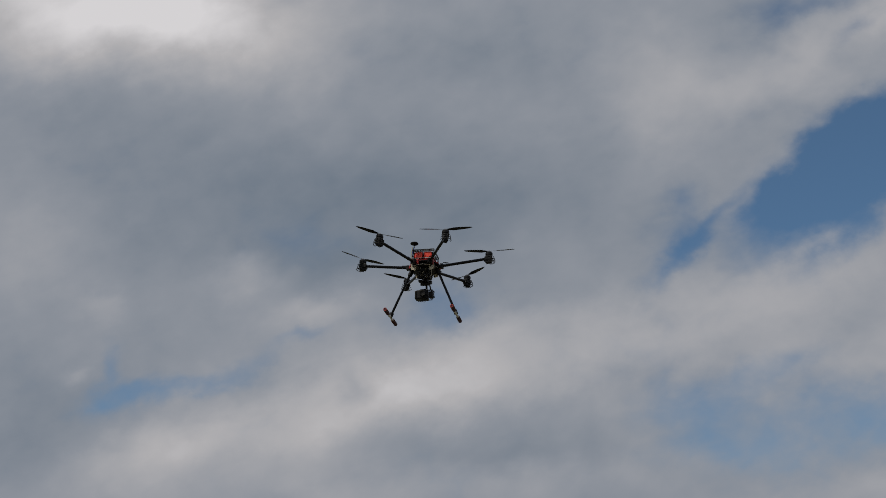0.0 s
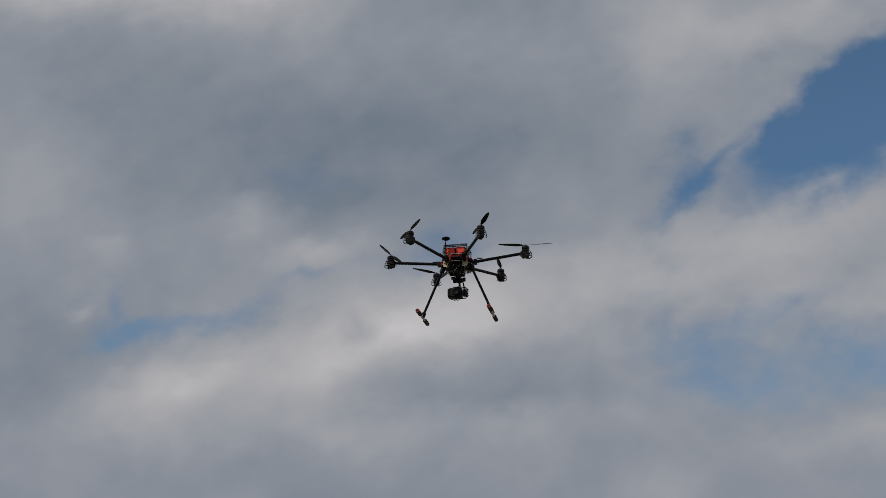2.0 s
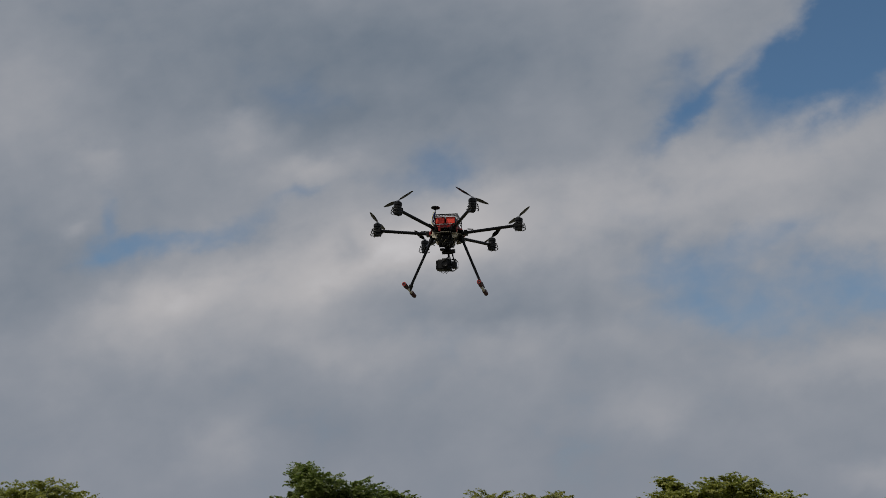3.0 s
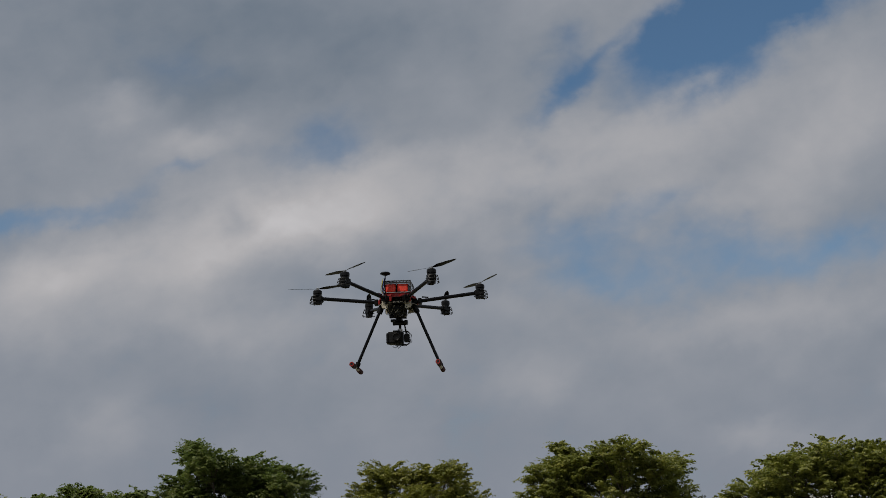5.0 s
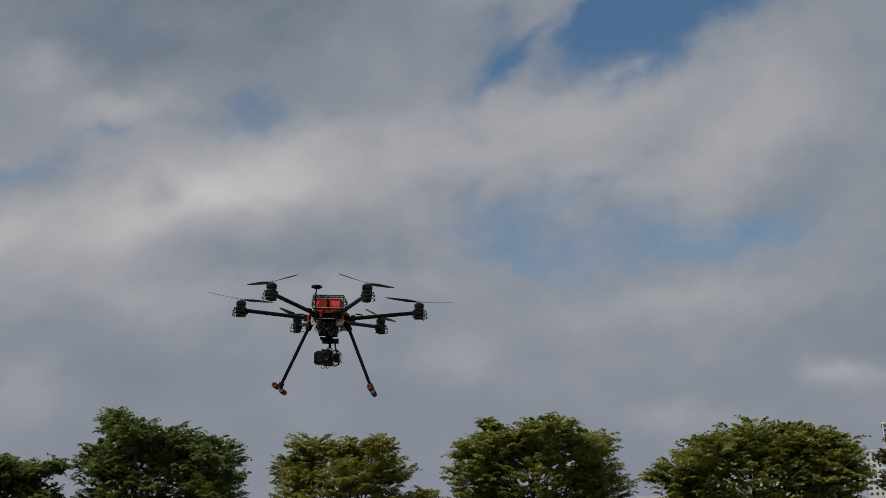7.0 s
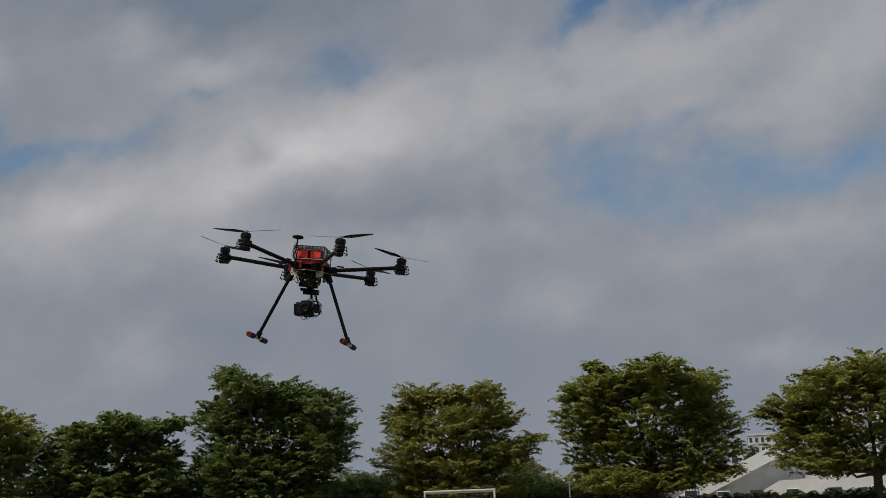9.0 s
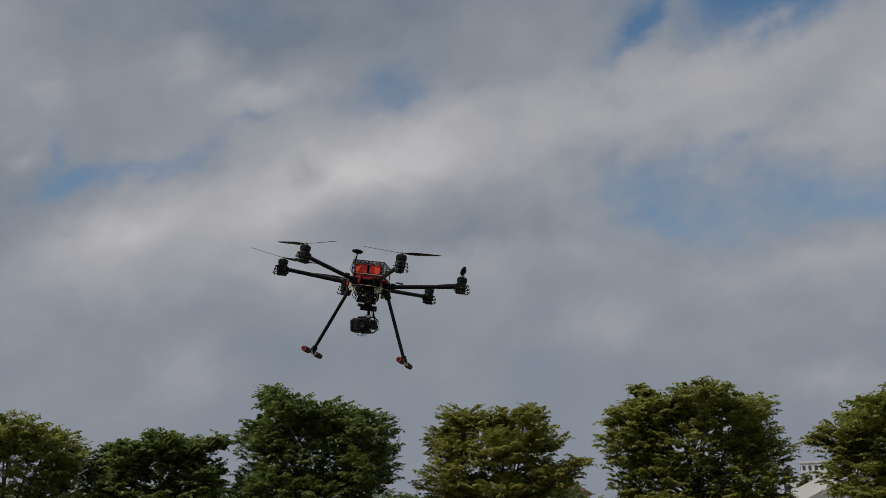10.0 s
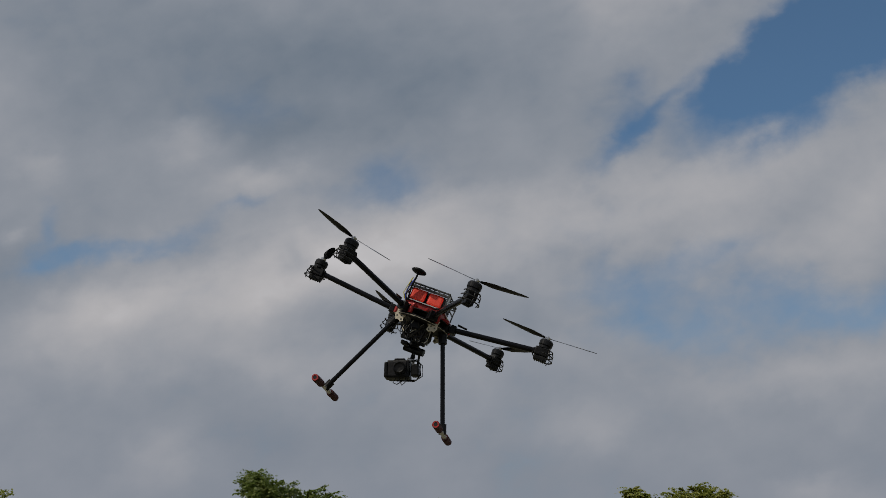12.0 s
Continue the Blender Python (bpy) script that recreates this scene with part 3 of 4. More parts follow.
def block(name, label, x, y, turn, w, d, h, storeys, bays, wall, band=False, plant=True):
    """A far block of flats: walls, a parapet, each window a pane in a recess."""
    root = tagged(new(name), label, "building")
    root.matrix_basis = pose(x, y, 0, 0, 0, turn)
    part("wall", box(bmesh.new(), 0, w, 0, d, 0, h), wall, root)
    part("roof", box(bmesh.new(), -0.25, w + 0.25, -0.25, d + 0.25, h, h + 0.6), wall, root, "flat roof with a parapet")
    if plant:
        part("roof_house", box(bmesh.new(), w * 0.45, w * 0.75, d * 0.3, d * 0.7, h + 0.6, h + 1.9), wall, root)
    sh, bw = h / storeys, w / bays
    if band:
        part("stair_band", box(bmesh.new(), bw * 0.2, bw * 1.6, -0.12, 0.0, 2, h - 1.2), TOWER_GREY, root, "grey glazed stair band")
    first = None
    for s in range(storeys):
        for b in range(bays):
            if band and b in (0, 1):
                x0, ww, y0, mat = bw * (0.3 if b == 0 else 0.95), bw * 0.55, -0.20, GLASS
            else:
                x0, ww, y0, mat = bw * (b + 0.25), bw * 0.5, -0.06, GLASS
            m = pose(x0, y0, sh * s + sh * 0.3)
            if first is None:
                first = part("window", box(bmesh.new(), 0, ww, 0, 0.1, 0, sh * 0.48), mat, root)
                first.matrix_basis = m
            else:
                again(first, m, root)
    for s in range(storeys):
        again(first, pose(-0.06, d * 0.3, sh * s + sh * 0.3, 0, 0, 90), root)
    return root


def build_city():
    build_hall()
    block("apartment_tower", "tall white apartment tower with a grey glazed band", 222.4, 335.2, -33, 17, 14, 43.5, 28, 12, TOWER_WALL, band=True)
    block("apartment_tower", "tall pale apartment tower far behind a pine", 243, 330, -30, 22, 14, 46.5, 25, 9, TOWER_WALL)
    block("office_block", "grey and cream mid-rise block beside the tower", 206.2, 322.5, -32, 5.2, 9, 32.6, 18, 3, GREY_WALL, plant=False)
    block("apartment_house", "long low white block with rows of windows", 203.5, 310, -33, 34, 12, 26.0, 13, 20, WHITE_WALL, plant=False)
    block("office_block", "pale block with a flat roof behind the hall", 110.0, 281.0, -22, 9, 8, 15.5, 6, 6, GREY_WALL, plant=False)
    block("office_block", "small grey block with a flat roof behind the hall", 103.5, 279, -22, 6, 8, 11.0, 3, 2, GREY_WALL, plant=False)
    root = tagged(new("house"), "house with a red tiled roof among the trees", "house")
    root.matrix_basis = pose(16.6, 122, -0.3, 0, 0, -10)
    part("wall", box(bmesh.new(), 0, 6, 0, 7, 0, 5.2), WHITE_WALL, root)
    bm = bmesh.new()
    slab(bm, [(-0.5, 5.0), (3, 7.0), (6.5, 5.0)], -0.6, 7.6)
    bmesh.ops.transform(bm, matrix=Matrix(((1, 0, 0, 0), (0, 0, 1, 0), (0, 1, 0, 0), (0, 0, 0, 1))), verts=bm.verts)
    bmesh.ops.recalc_face_normals(bm, faces=bm.faces)
    part("roof", bm, RED_TILE, root, "red tiled pitched roof")
    part("window", box(bmesh.new(), 2.2, 3.8, -0.05, 0.05, 2.9, 4.3), GLASS, root)


build_city()


# ---- car park, goal, lamp ----
def make_car(paint, label, m, van=False):
    """A parked car, nose towards -y."""
    root = tagged(new("car"), label, "car", "cars in the car park")
    root.matrix_basis = m
    bm = bmesh.new()
    hood = 0.92 if not van else 1.05
    prof = [(-2.15, 0.28), (-2.2, 0.62), (-2.05, 0.80), (-1.1, hood), (2.0, 0.98), (2.15, 0.75), (2.1, 0.28)]
    slab(bm, prof, -0.86, 0.86)
    bmesh.ops.transform(bm, matrix=Matrix(((0, 0, 1, 0), (1, 0, 0, 0), (0, 1, 0, 0), (0, 0, 0, 1))), verts=bm.verts)
    bmesh.ops.recalc_face_normals(bm, faces=bm.faces)
    bmesh.ops.bevel(bm, geom=list(bm.edges), offset=0.06, segments=2, affect="EDGES")
    part("body", bm, paint, root, smooth=False)
    bm = bmesh.new()
    top = 1.47 if not van else 1.75
    cab = [(-1.0, 0.9), (-0.35, top - 0.02), (0.95, top), (1.85, 0.96)] if not van else [(-1.25, 0.95), (-0.8, top - 0.03), (1.7, top), (2.0, 0.96)]
    slab(bm, cab, -0.72, 0.72)
    bmesh.ops.transform(bm, matrix=Matrix(((0, 0, 1, 0), (1, 0, 0, 0), (0, 1, 0, 0), (0, 0, 0, 1))), verts=bm.verts)
    bmesh.ops.recalc_face_normals(bm, faces=bm.faces)
    part("cabin_glass", bm, CAR_GLASS, root, "dark tinted windows")
    bm = bmesh.new()
    slab(bm, [(cab[1][0] - 0.06, top - 0.05), (cab[1][0] + 0.1, top + 0.03), (cab[2][0], top + 0.04), (cab[2][0] + 0.15, top - 0.05)], -0.75, 0.75)
    bmesh.ops.transform(bm, matrix=Matrix(((0, 0, 1, 0), (1, 0, 0, 0), (0, 1, 0, 0), (0, 0, 0, 1))), verts=bm.verts)
    bmesh.ops.recalc_face_normals(bm, faces=bm.faces)
    part("roof_panel", bm, paint, root)
    for s in (-1, 1):
        for y in (-1.35, 1.3):
            w = part("wheel", tube(bmesh.new(), (s * 0.70, y, 0.31), (s * 0.88, y, 0.31), 0.31, n=18), RUBBER, root)
            part("rim", tube(bmesh.new(), (s * 0.87, y, 0.31), (s * 0.895, y, 0.31), 0.19, n=14), ALU, w)
        part("headlight", box(bmesh.new(), s * 0.62 - 0.16, s * 0.62 + 0.16, -2.2, -2.05, 0.6, 0.74, 0.02), LAMP_GLASS, root)
        part("side_mirror", box(bmesh.new(), s * 0.92 - 0.08, s * 0.92 + 0.08, -0.85, -0.72, 0.92, 1.06, 0.02), paint, root)
        part("pillar", tube(bmesh.new(), (s * 0.73, cab[0][0], cab[0][1]), (s * 0.73, cab[1][0], top - 0.02), 0.035, n=6), paint, root)
        part("pillar", tube(bmesh.new(), (s * 0.73, cab[2][0], top - 0.01), (s * 0.73, cab[3][0], cab[3][1]), 0.04, n=6), paint, root)
    return root


def build_carpark():
    paints = [(CAR_WHITE, "white hatchback parked under the trees"), (CAR_SILVER, "silver saloon parked in the car park"), (CAR_DARK, "black saloon parked in the car park"), (CAR_WHITE, "white van parked in the car park")]
    spots = [(25.0, 91.2, 1), (27.0, 90.6, 0), (29.2, 89.6, 3), (31.6, 88.6, 0), (34.0, 87.5, 2), (36.6, 86.4, 0), (39.6, 85.2, 1), (42.6, 84.0, 0), (45.4, 82.8, 0), (48.0, 81.6, 2)]
    for x, y, k in spots:
        make_car(*paints[k], pose(x * 1.42, y * 1.42, 0.02, 0, 0, -22), van=(k == 3))


def build_goal():
    root = tagged(new("football_goal"), "small white football goal with a worn net", "goal")
    root.matrix_basis = pose(2.9, 45.3, 0, 0, 0, -5)
    for x in (0.0, 2.8):
        part("post", tube(bmesh.new(), (x, 0, 0), (x, 0, 1.98), 0.04, n=14), GOAL_PAINT, root)
        part("stay", rope(bmesh.new(), [(x, 0, 1.96), (x, 0.45, 1.93), (x, 0.75, 1.2), (x, 1.05, 0.02)], 0.02, 8), GOAL_PAINT, root)
    part("crossbar", tube(bmesh.new(), (-0.04, 0, 1.98), (2.84, 0, 1.98), 0.04, n=14), GOAL_PAINT, root)
    part("ground_bar", tube(bmesh.new(), (0, 1.05, 0.03), (2.8, 1.05, 0.03), 0.02, n=8), GOAL_PAINT, root)
    bm = bmesh.new()
    back = [(0.03, 1.94), (0.45, 1.90), (0.75, 1.2), (1.03, 0.03)]
    for k in range(29):
        x = 2.8 * k / 28
        for (ya, za), (yb, zb) in zip(back, back[1:]):
            tube(bm, (x, ya, za), (x, yb, zb), 0.004, n=3, caps=False)
    for k in range(22):
        s = 3 * k / 21
        i = min(2, int(s))
        y = back[i][0] + (back[i + 1][0] - back[i][0]) * (s - i)
        z = back[i][1] + (back[i + 1][1] - back[i][1]) * (s - i)
        tube(bm, (0, y, z), (2.8, y, z), 0.004, n=3, caps=False)
    part("net", bm, NET, root, "grey knotted net")


def build_lamp():
    root = tagged(new("street_lamp"), "slim grey park lamp with two white globes", "lamp")
    root.matrix_basis = pose(15.3, 74.7, 0, 0, 0, -10)
    part("pole", tube(bmesh.new(), (0, 0, 0), (0, 0, 2.62), 0.05, 0.035, 12), TOWER_GREY, root)
    part("arm", rope(bmesh.new(), [(-0.36, 0, 2.6), (-0.2, 0, 2.5), (0, 0, 2.56), (0.2, 0, 2.5), (0.36, 0, 2.6)], 0.025, 8), TOWER_GREY, root)
    for s in (-1, 1):
        bm = bmesh.new()
        bmesh.ops.create_uvsphere(bm, u_segments=16, v_segments=10, radius=0.08, matrix=Matrix.Translation((s * 0.36, 0, 2.66)))
        part("globe", bm, LAMP_GLASS, root, smooth=True)


build_carpark()
build_goal()
build_lamp()


# ---- the drone ----
def build_drone():
    """A hexacopter; its origin is in the middle of the ring of motors."""
    root = tagged(new("hexacopter_drone"), "black carbon six-rotor drone with red batteries and slung camera", "drone")
    hexagon = [(0.108 * math.cos(radians(a)), 0.108 * math.sin(radians(a))) for a in range(10, 370, 20)]
    for z in (-0.070, -0.044):
        bm = slab(bmesh.new(), hexagon, z, z + 0.003)
        part("frame_plate", bm, CARBON_SATIN, root)
    part("plate_rim", slab(bmesh.new(), [(x * 1.04, y * 1.04) for x, y in hexagon], -0.0775, -0.0725), CARBON_SATIN, root)
    part("plate_edge", rope(bmesh.new(), [(x * 1.045, y * 1.045, -0.0745) for x, y in hexagon + hexagon[:1]], 0.0009, 6), CREAM, root, "thin pale edge of the lowest plate")
    deck = bmesh.new()
    box(deck, -0.078, 0.078, -0.072, 0.085, -0.040, -0.012, 0.004)
    part("battery_tray", deck, RED, root, "dark red anodised tray")
    part("tray_lip", box(bmesh.new(), -0.084, 0.084, -0.08, 0.092, -0.0115, -0.008), ALU, root)
    for s in (-1, 1):
        bat = part("battery", box(bmesh.new(), s * 0.035 - 0.033, s * 0.035 + 0.033, -0.07, 0.075, -0.006, 0.042, 0.004), PLASTIC, root, "battery with a red end face")
        part("end_face", box(bmesh.new(), s * 0.035 - 0.029, s * 0.035 + 0.030, -0.075, -0.068, -0.005, 0.040, 0.007), RED_PAD, bat, "bright red rounded end face")
        part("rear_face", box(bmesh.new(), s * 0.035 - 0.029, s * 0.035 + 0.029, 0.074, 0.079, -0.004, 0.036, 0.006), RED_PAD, bat)
        part("strap", box(bmesh.new(), s * 0.035 - 0.034, s * 0.035 + 0.034, -0.01, 0.015, -0.005, 0.0435), WIRE, bat)
    rack = bmesh.new()
    for y in (-0.08, 0.09):
        for z in (0.046, 0.058):
            box(rack, -0.084, 0.084, y - 0.003, y + 0.003, z - 0.002, z + 0.002)
        for k in range(9):
            x = -0.08 + 0.02 * k
            box(rack, x - 0.003, x + 0.003, y - 0.002, y + 0.002, 0.047, 0.057)
        for x in (-0.081, 0.081):
            box(rack, x - 0.002, x + 0.002, y - 0.002, y + 0.002, -0.009, 0.047)
    for x in (-0.081, 0.081):
        for z in (0.046, 0.058, 0.02):
            box(rack, x - 0.002, x + 0.002, -0.08, 0.09, z - 0.002, z + 0.002)
    for k in range(7):
        y = -0.07 + 0.025 * k
        box(rack, -0.081, 0.081, y - 0.002, y + 0.002, 0.0565, 0.0595)
    part("battery_rack", rack, RACK, root, "black slotted rack over the batteries")
    for s in (-1, 1):
        part("bracket", box(bmesh.new(), s * 0.0855 - 0.001, s * 0.0855 + 0.001, -0.079, -0.066, -0.008, 0.05), ALU, root)

    # cream brackets that hold the legs and the gimbal under the plates
    shape = [(-0.022, 0.0), (-0.022, -0.018), (-0.014, -0.030), (-0.017, -0.044), (-0.006, -0.050), (0.004, -0.043), (0.014, -0.046), (0.022, -0.030), (0.018, -0.014), (0.022, 0.0)]
    for s in (-1, 1):
        for y in (-0.080, 0.076):
            m = Matrix.Translation((s * 0.066, y, -0.057)) @ Matrix(((s, 0, 0, 0), (0, 0, 1, 0), (0, 1, 0, 0), (0, 0, 0, 1)))
            bm = slab(bmesh.new(), shape, 0, 0.004)
            bmesh.ops.transform(bm, matrix=m, verts=bm.verts)
            bmesh.ops.recalc_face_normals(bm, faces=bm.faces)
            plate = part("side_bracket", bm, CREAM, root, "cream glass-fibre bracket with black plugs drawn as bolt holes")
            # solid black plugs paint the shade inside the bolt holes
            for hx, hz in ((-0.012, -0.012), (0.008, -0.010), (-0.004, -0.026), (0.012, -0.030), (-0.008, -0.040)):
                part("hole_shade_plug", tube(bmesh.new(), m @ Vector((hx, hz, -0.0006)), m @ Vector((hx, hz, 0.0046)), 0.0032, n=8), WIRE, plate)

    # satellite receiver on its mast
    mast = part("mast", rope(bmesh.new(), [(-0.062, -0.088, -0.02), (-0.066, -0.098, 0.03), (-0.061, -0.104, 0.088)], 0.0035, 8), CARBON, root)
    part("receiver_puck", lathe(bmesh.new(), [(0, 0.088), (0.016, 0.088), (0.029, 0.094), (0.030, 0.099), (0.024, 0.104), (0, 0.106)], 24, Matrix.Translation((-0.061, -0.104, 0))), PLASTIC, root, "round black satellite receiver", smooth=True)
    for k, (mat, dx) in enumerate(((WIRE_BLUE, 0.0), (WIRE_YELLOW, -0.008), (WIRE, 0.006))):
        part("cable", rope(bmesh.new(), [(-0.066 + dx, -0.1, 0.07), (-0.075 + dx, -0.095, 0.03), (-0.082 + dx, -0.085, 0.005), (-0.068, -0.075, -0.03)], 0.0018, 6), mat, root)

    # arms, motors
    props = []
    for k in range(6):
        a = radians(60 * k)
        m = Matrix.Rotation(a, 4, "Z")
        bm = tube(bmesh.new(), m @ Vector((0.085, 0, -0.054)), m @ Vector((0.462, 0, -0.014)), 0.0106, n=18)
        arm = part("arm", bm, CARBON, root, "glossy black carbon arm", smooth=False)
        bm = bmesh.new()
        for r in (0.100, 0.128):
            box(bm, r - 0.011, r + 0.011, -0.018, 0.018, -0.0675, -0.034, 0.003)
        bmesh.ops.transform(bm, matrix=m, verts=bm.verts)
        part("fold_clamp", bm, PLASTIC, arm)
        part("clamp_lever", tube(bmesh.new(), m @ Vector((0.14, -0.012, -0.028)), m @ Vector((0.178, -0.004, -0.03)), 0.004, n=8), MOTOR, arm)
        part("red_spacer", tube(bmesh.new(), m @ Vector((0.106, 0.026, -0.067)), m @ Vector((0.106, 0.026, -0.044)), 0.009, n=12), RED, arm)
        part("red_cover", box(bmesh.new(), 0.078, 0.106, -0.03, 0.03, -0.041, -0.026, 0.004, m), RED, arm)
        # motor pod at the end of the arm
        e = m @ Matrix.Translation((0.48, 0, 0))
        pod = part("motor_mount", box(bmesh.new(), -0.030, 0.024, -0.019, 0.019, -0.030, 0.002, 0.004, e), PLASTIC, root)
        part("stator", lathe(bmesh.new(), [(0, 0.002), (0.024, 0.002), (0.024, 0.010), (0.019, 0.010), (0.019, 0.016), (0, 0.016)], 22, e), MOTOR, pod)
        part("motor_bell", lathe(bmesh.new(), [(0.018, 0.014), (0.0265, 0.014), (0.0265, 0.030), (0.022, 0.036), (0.008, 0.038), (0.006, 0.041), (0, 0.041)], 24, e), MOTOR, pod, smooth=False)
        esc = bmesh.new()
        box(esc, -0.026, 0.022, -0.015, 0.015, -0.047, -0.031, 0.002)
        for q in range(6):
            box(esc, -0.022 + 0.008 * q, -0.019 + 0.008 * q, -0.0155, 0.0155, -0.0495, -0.047)
        bmesh.ops.transform(esc, matrix=e, verts=esc.verts)
        part("speed_controller", esc, PLASTIC, pod, "black speed controller with cooling fins")
        for q, z in enumerate((-0.040, -0.022, -0.004)):
            g = rope(bmesh.new(), arc((0.006, 0, z), 0.039 - 0.004 * q, -100, 100, 14), 0.0022, 6)
            bmesh.ops.transform(g, matrix=e, verts=g.verts)
            part("guard_loop", g, WIRE, pod)
        for q in (-52, 0, 52):
            x, y = 0.006 + 0.039 * math.cos(radians(q)), 0.039 * math.sin(radians(q))
            g = rope(bmesh.new(), [(x * 0.72, y * 0.72, 0.0), (x * 0.95, y * 0.95, -0.018), (x, y, -0.036), (x * 0.8, y * 0.8, -0.05)], 0.0018, 6)
            bmesh.ops.transform(g, matrix=e, verts=g.verts)
            part("guard_rib", g, WIRE, pod)
        for s in (-1, 0, 1):
            g = rope(bmesh.new(), [(-0.022, s * 0.007, -0.042), (-0.036, s * 0.012, -0.03), (-0.034, s * 0.014, -0.008), (-0.018, s * 0.01, 0.006)], 0.0018, 5)
            bmesh.ops.transform(g, matrix=e, verts=g.verts)
            part("motor_lead", g, WIRE, pod)
        props.append(e)

    # propellers, each turning on its own shaft; neighbours are of opposite hand
    def blades(hand):
        bm = bmesh.new()
        stations = [(0.012, 0.006, 22), (0.03, 0.010, 20), (0.06, 0.0165, 16), (0.10, 0.016, 12), (0.14, 0.0135, 10), (0.174, 0.009, 8), (0.188, 0.0035, 6)]
        for s in (0, 1):
            rows = []
            for r, c, tw in stations:
                q = Matrix.Rotation(math.pi * s, 4, "Z") @ Matrix.Translation((r, 0, 0.002 + 0.06 * r)) @ Matrix.Rotation(radians(hand * tw), 4, "X")
                rows.append([bm.verts.new(q @ Vector((0, hand * y, z))) for y, z in ((-c, 0.0), (-c * 0.3, 0.0016), (c * 0.9, 0.0), (-c * 0.3, -0.0008))])
            for a, b in zip(rows, rows[1:]):
                for k in range(4):
                    bm.faces.new((a[k], a[(k + 1) % 4], b[(k + 1) % 4], b[k]))
            bm.faces.new(rows[0])
            bm.faces.new(rows[-1][::-1])
        bmesh.ops.recalc_face_normals(bm, faces=bm.faces)
        return bm

    spinners = []
    for k, e in enumerate(props):
        p = part("propeller", blades(1 if k % 2 == 0 else -1), CARBON, root, "two-bladed black carbon propeller")
        p.matrix_basis = Matrix.Translation((e @ Vector((0, 0, 0.043))))
        part("hub", lathe(bmesh.new(), [(0, -0.004), (0.010, -0.004), (0.011, 0.004), (0.006, 0.006), (0.003, 0.010), (0, 0.010)], 14), STEEL, p)
        spinners.append(p)

    # landing legs
    for s in (-1, 1):
        leg = part("leg", tube(bmesh.new(), (s * 0.098, -0.005, -0.082), (s * 0.243, -0.005, -0.428), 0.0088, n=18), CARBON, root, "slanting black carbon landing leg")
        part("leg_clamp", tube(bmesh.new(), (s * 0.092, -0.005, -0.068), (s * 0.112, -0.005, -0.116), 0.0165, n=14), PLASTIC, leg)
        part("tee_joint", tube(bmesh.new(), (s * 0.232, -0.005, -0.402), (s * 0.246, -0.005, -0.436), 0.0145, n=14), PLASTIC, leg)
        bar = part("skid_bar", tube(bmesh.new(), (s * 0.244, -0.13, -0.433), (s * 0.244, 0.125, -0.435), 0.008, n=12), ALU, leg, "bare aluminium skid bar")
        for y0, y1 in ((-0.165, -0.07), (0.058, 0.155)):
            part("foam_grip", lathe(bmesh.new(), [(0.008, y0), (0.0125, y0 + 0.001), (0.0140, y0 + 0.005), (0.0140, y1 - 0.006), (0.0125, y1 - 0.001), (0.008, y1)], 16, Matrix.Translation((s * 0.244, 0, -0.434)) @ Matrix.Rotation(radians(-90), 4, "X")), RED_FOAM, leg, "dark red foam sleeve", smooth=False)
        part("grip_ring", lathe(bmesh.new(), [(0.0075, -0.1665), (0.0125, -0.1665), (0.0125, -0.164), (0.0075, -0.164)], 18, Matrix.Translation((s * 0.244, 0, -0.434)) @ Matrix.Rotation(radians(-90), 4, "X")), RING, leg, "bright red ring round the open end")
        # solid black plug in the open end, for the shade within the bore
        part("bore_shade_plug", tube(bmesh.new(), (s * 0.244, -0.1655, -0.434), (s * 0.244, -0.15, -0.434), 0.0073, n=14), WIRE, leg)

    # gimbal and its camera
    gim = part("gimbal_mount", slab(bmesh.new(), [(-0.045, 0.0), (-0.03, -0.045), (0.035, -0.045), (0.05, 0.0), (0.035, 0.085), (-0.03, 0.085)], -0.124, -0.119), PLASTIC, root, "black damped gimbal plate")
    for x, y in ((-0.03, -0.03), (0.035, -0.03), (-0.03, 0.07), (0.035, 0.07)):
        part("damper", lathe(bmesh.new(), [(0, -0.119), (0.006, -0.119), (0.010, -0.108), (0.010, -0.100), (0.006, -0.076), (0, -0.076)], 10, Matrix.Translation((x, y, 0))), RUBBER, gim)
    part("electronics_box", box(bmesh.new(), -0.034, 0.036, -0.05, 0.06, -0.103, -0.079, 0.003), PLASTIC, root)
    part("yaw_motor", tube(bmesh.new(), (0.0, 0.03, -0.158), (0.0, 0.03, -0.124), 0.021, n=18), MOTOR, gim)
    part("control_board", box(bmesh.new(), -0.048, -0.008, -0.03, -0.012, -0.150, -0.126, 0.002), PLASTIC, gim)
    part("radio_link", box(bmesh.new(), 0.022, 0.05, -0.03, 0.0, -0.152, -0.125, 0.002), PLASTIC, gim)
    part("gimbal_arm", rope(bmesh.new(), [(0.0, 0.03, -0.158), (0.002, 0.05, -0.168), (0.0, 0.075, -0.178), (0.0, 0.082, -0.205), (0.0, 0.082, -0.245)], 0.0075, 10), PLASTIC, gim, "black gimbal arm")
    part("arm_strut", rope(bmesh.new(), [(0.018, 0.035, -0.150), (0.03, 0.05, -0.178), (0.034, 0.065, -0.205), (0.045, 0.07, -0.235)], 0.0045, 8), WIRE, gim)
    part("roll_motor", tube(bmesh.new(), (0.0, 0.068, -0.252), (0.0, 0.1, -0.252), 0.019, n=18), MOTOR, gim)
    part("power_board", box(bmesh.new(), -0.022, 0.02, -0.07, -0.06, -0.108, -0.084, 0.002), PLASTIC, root)
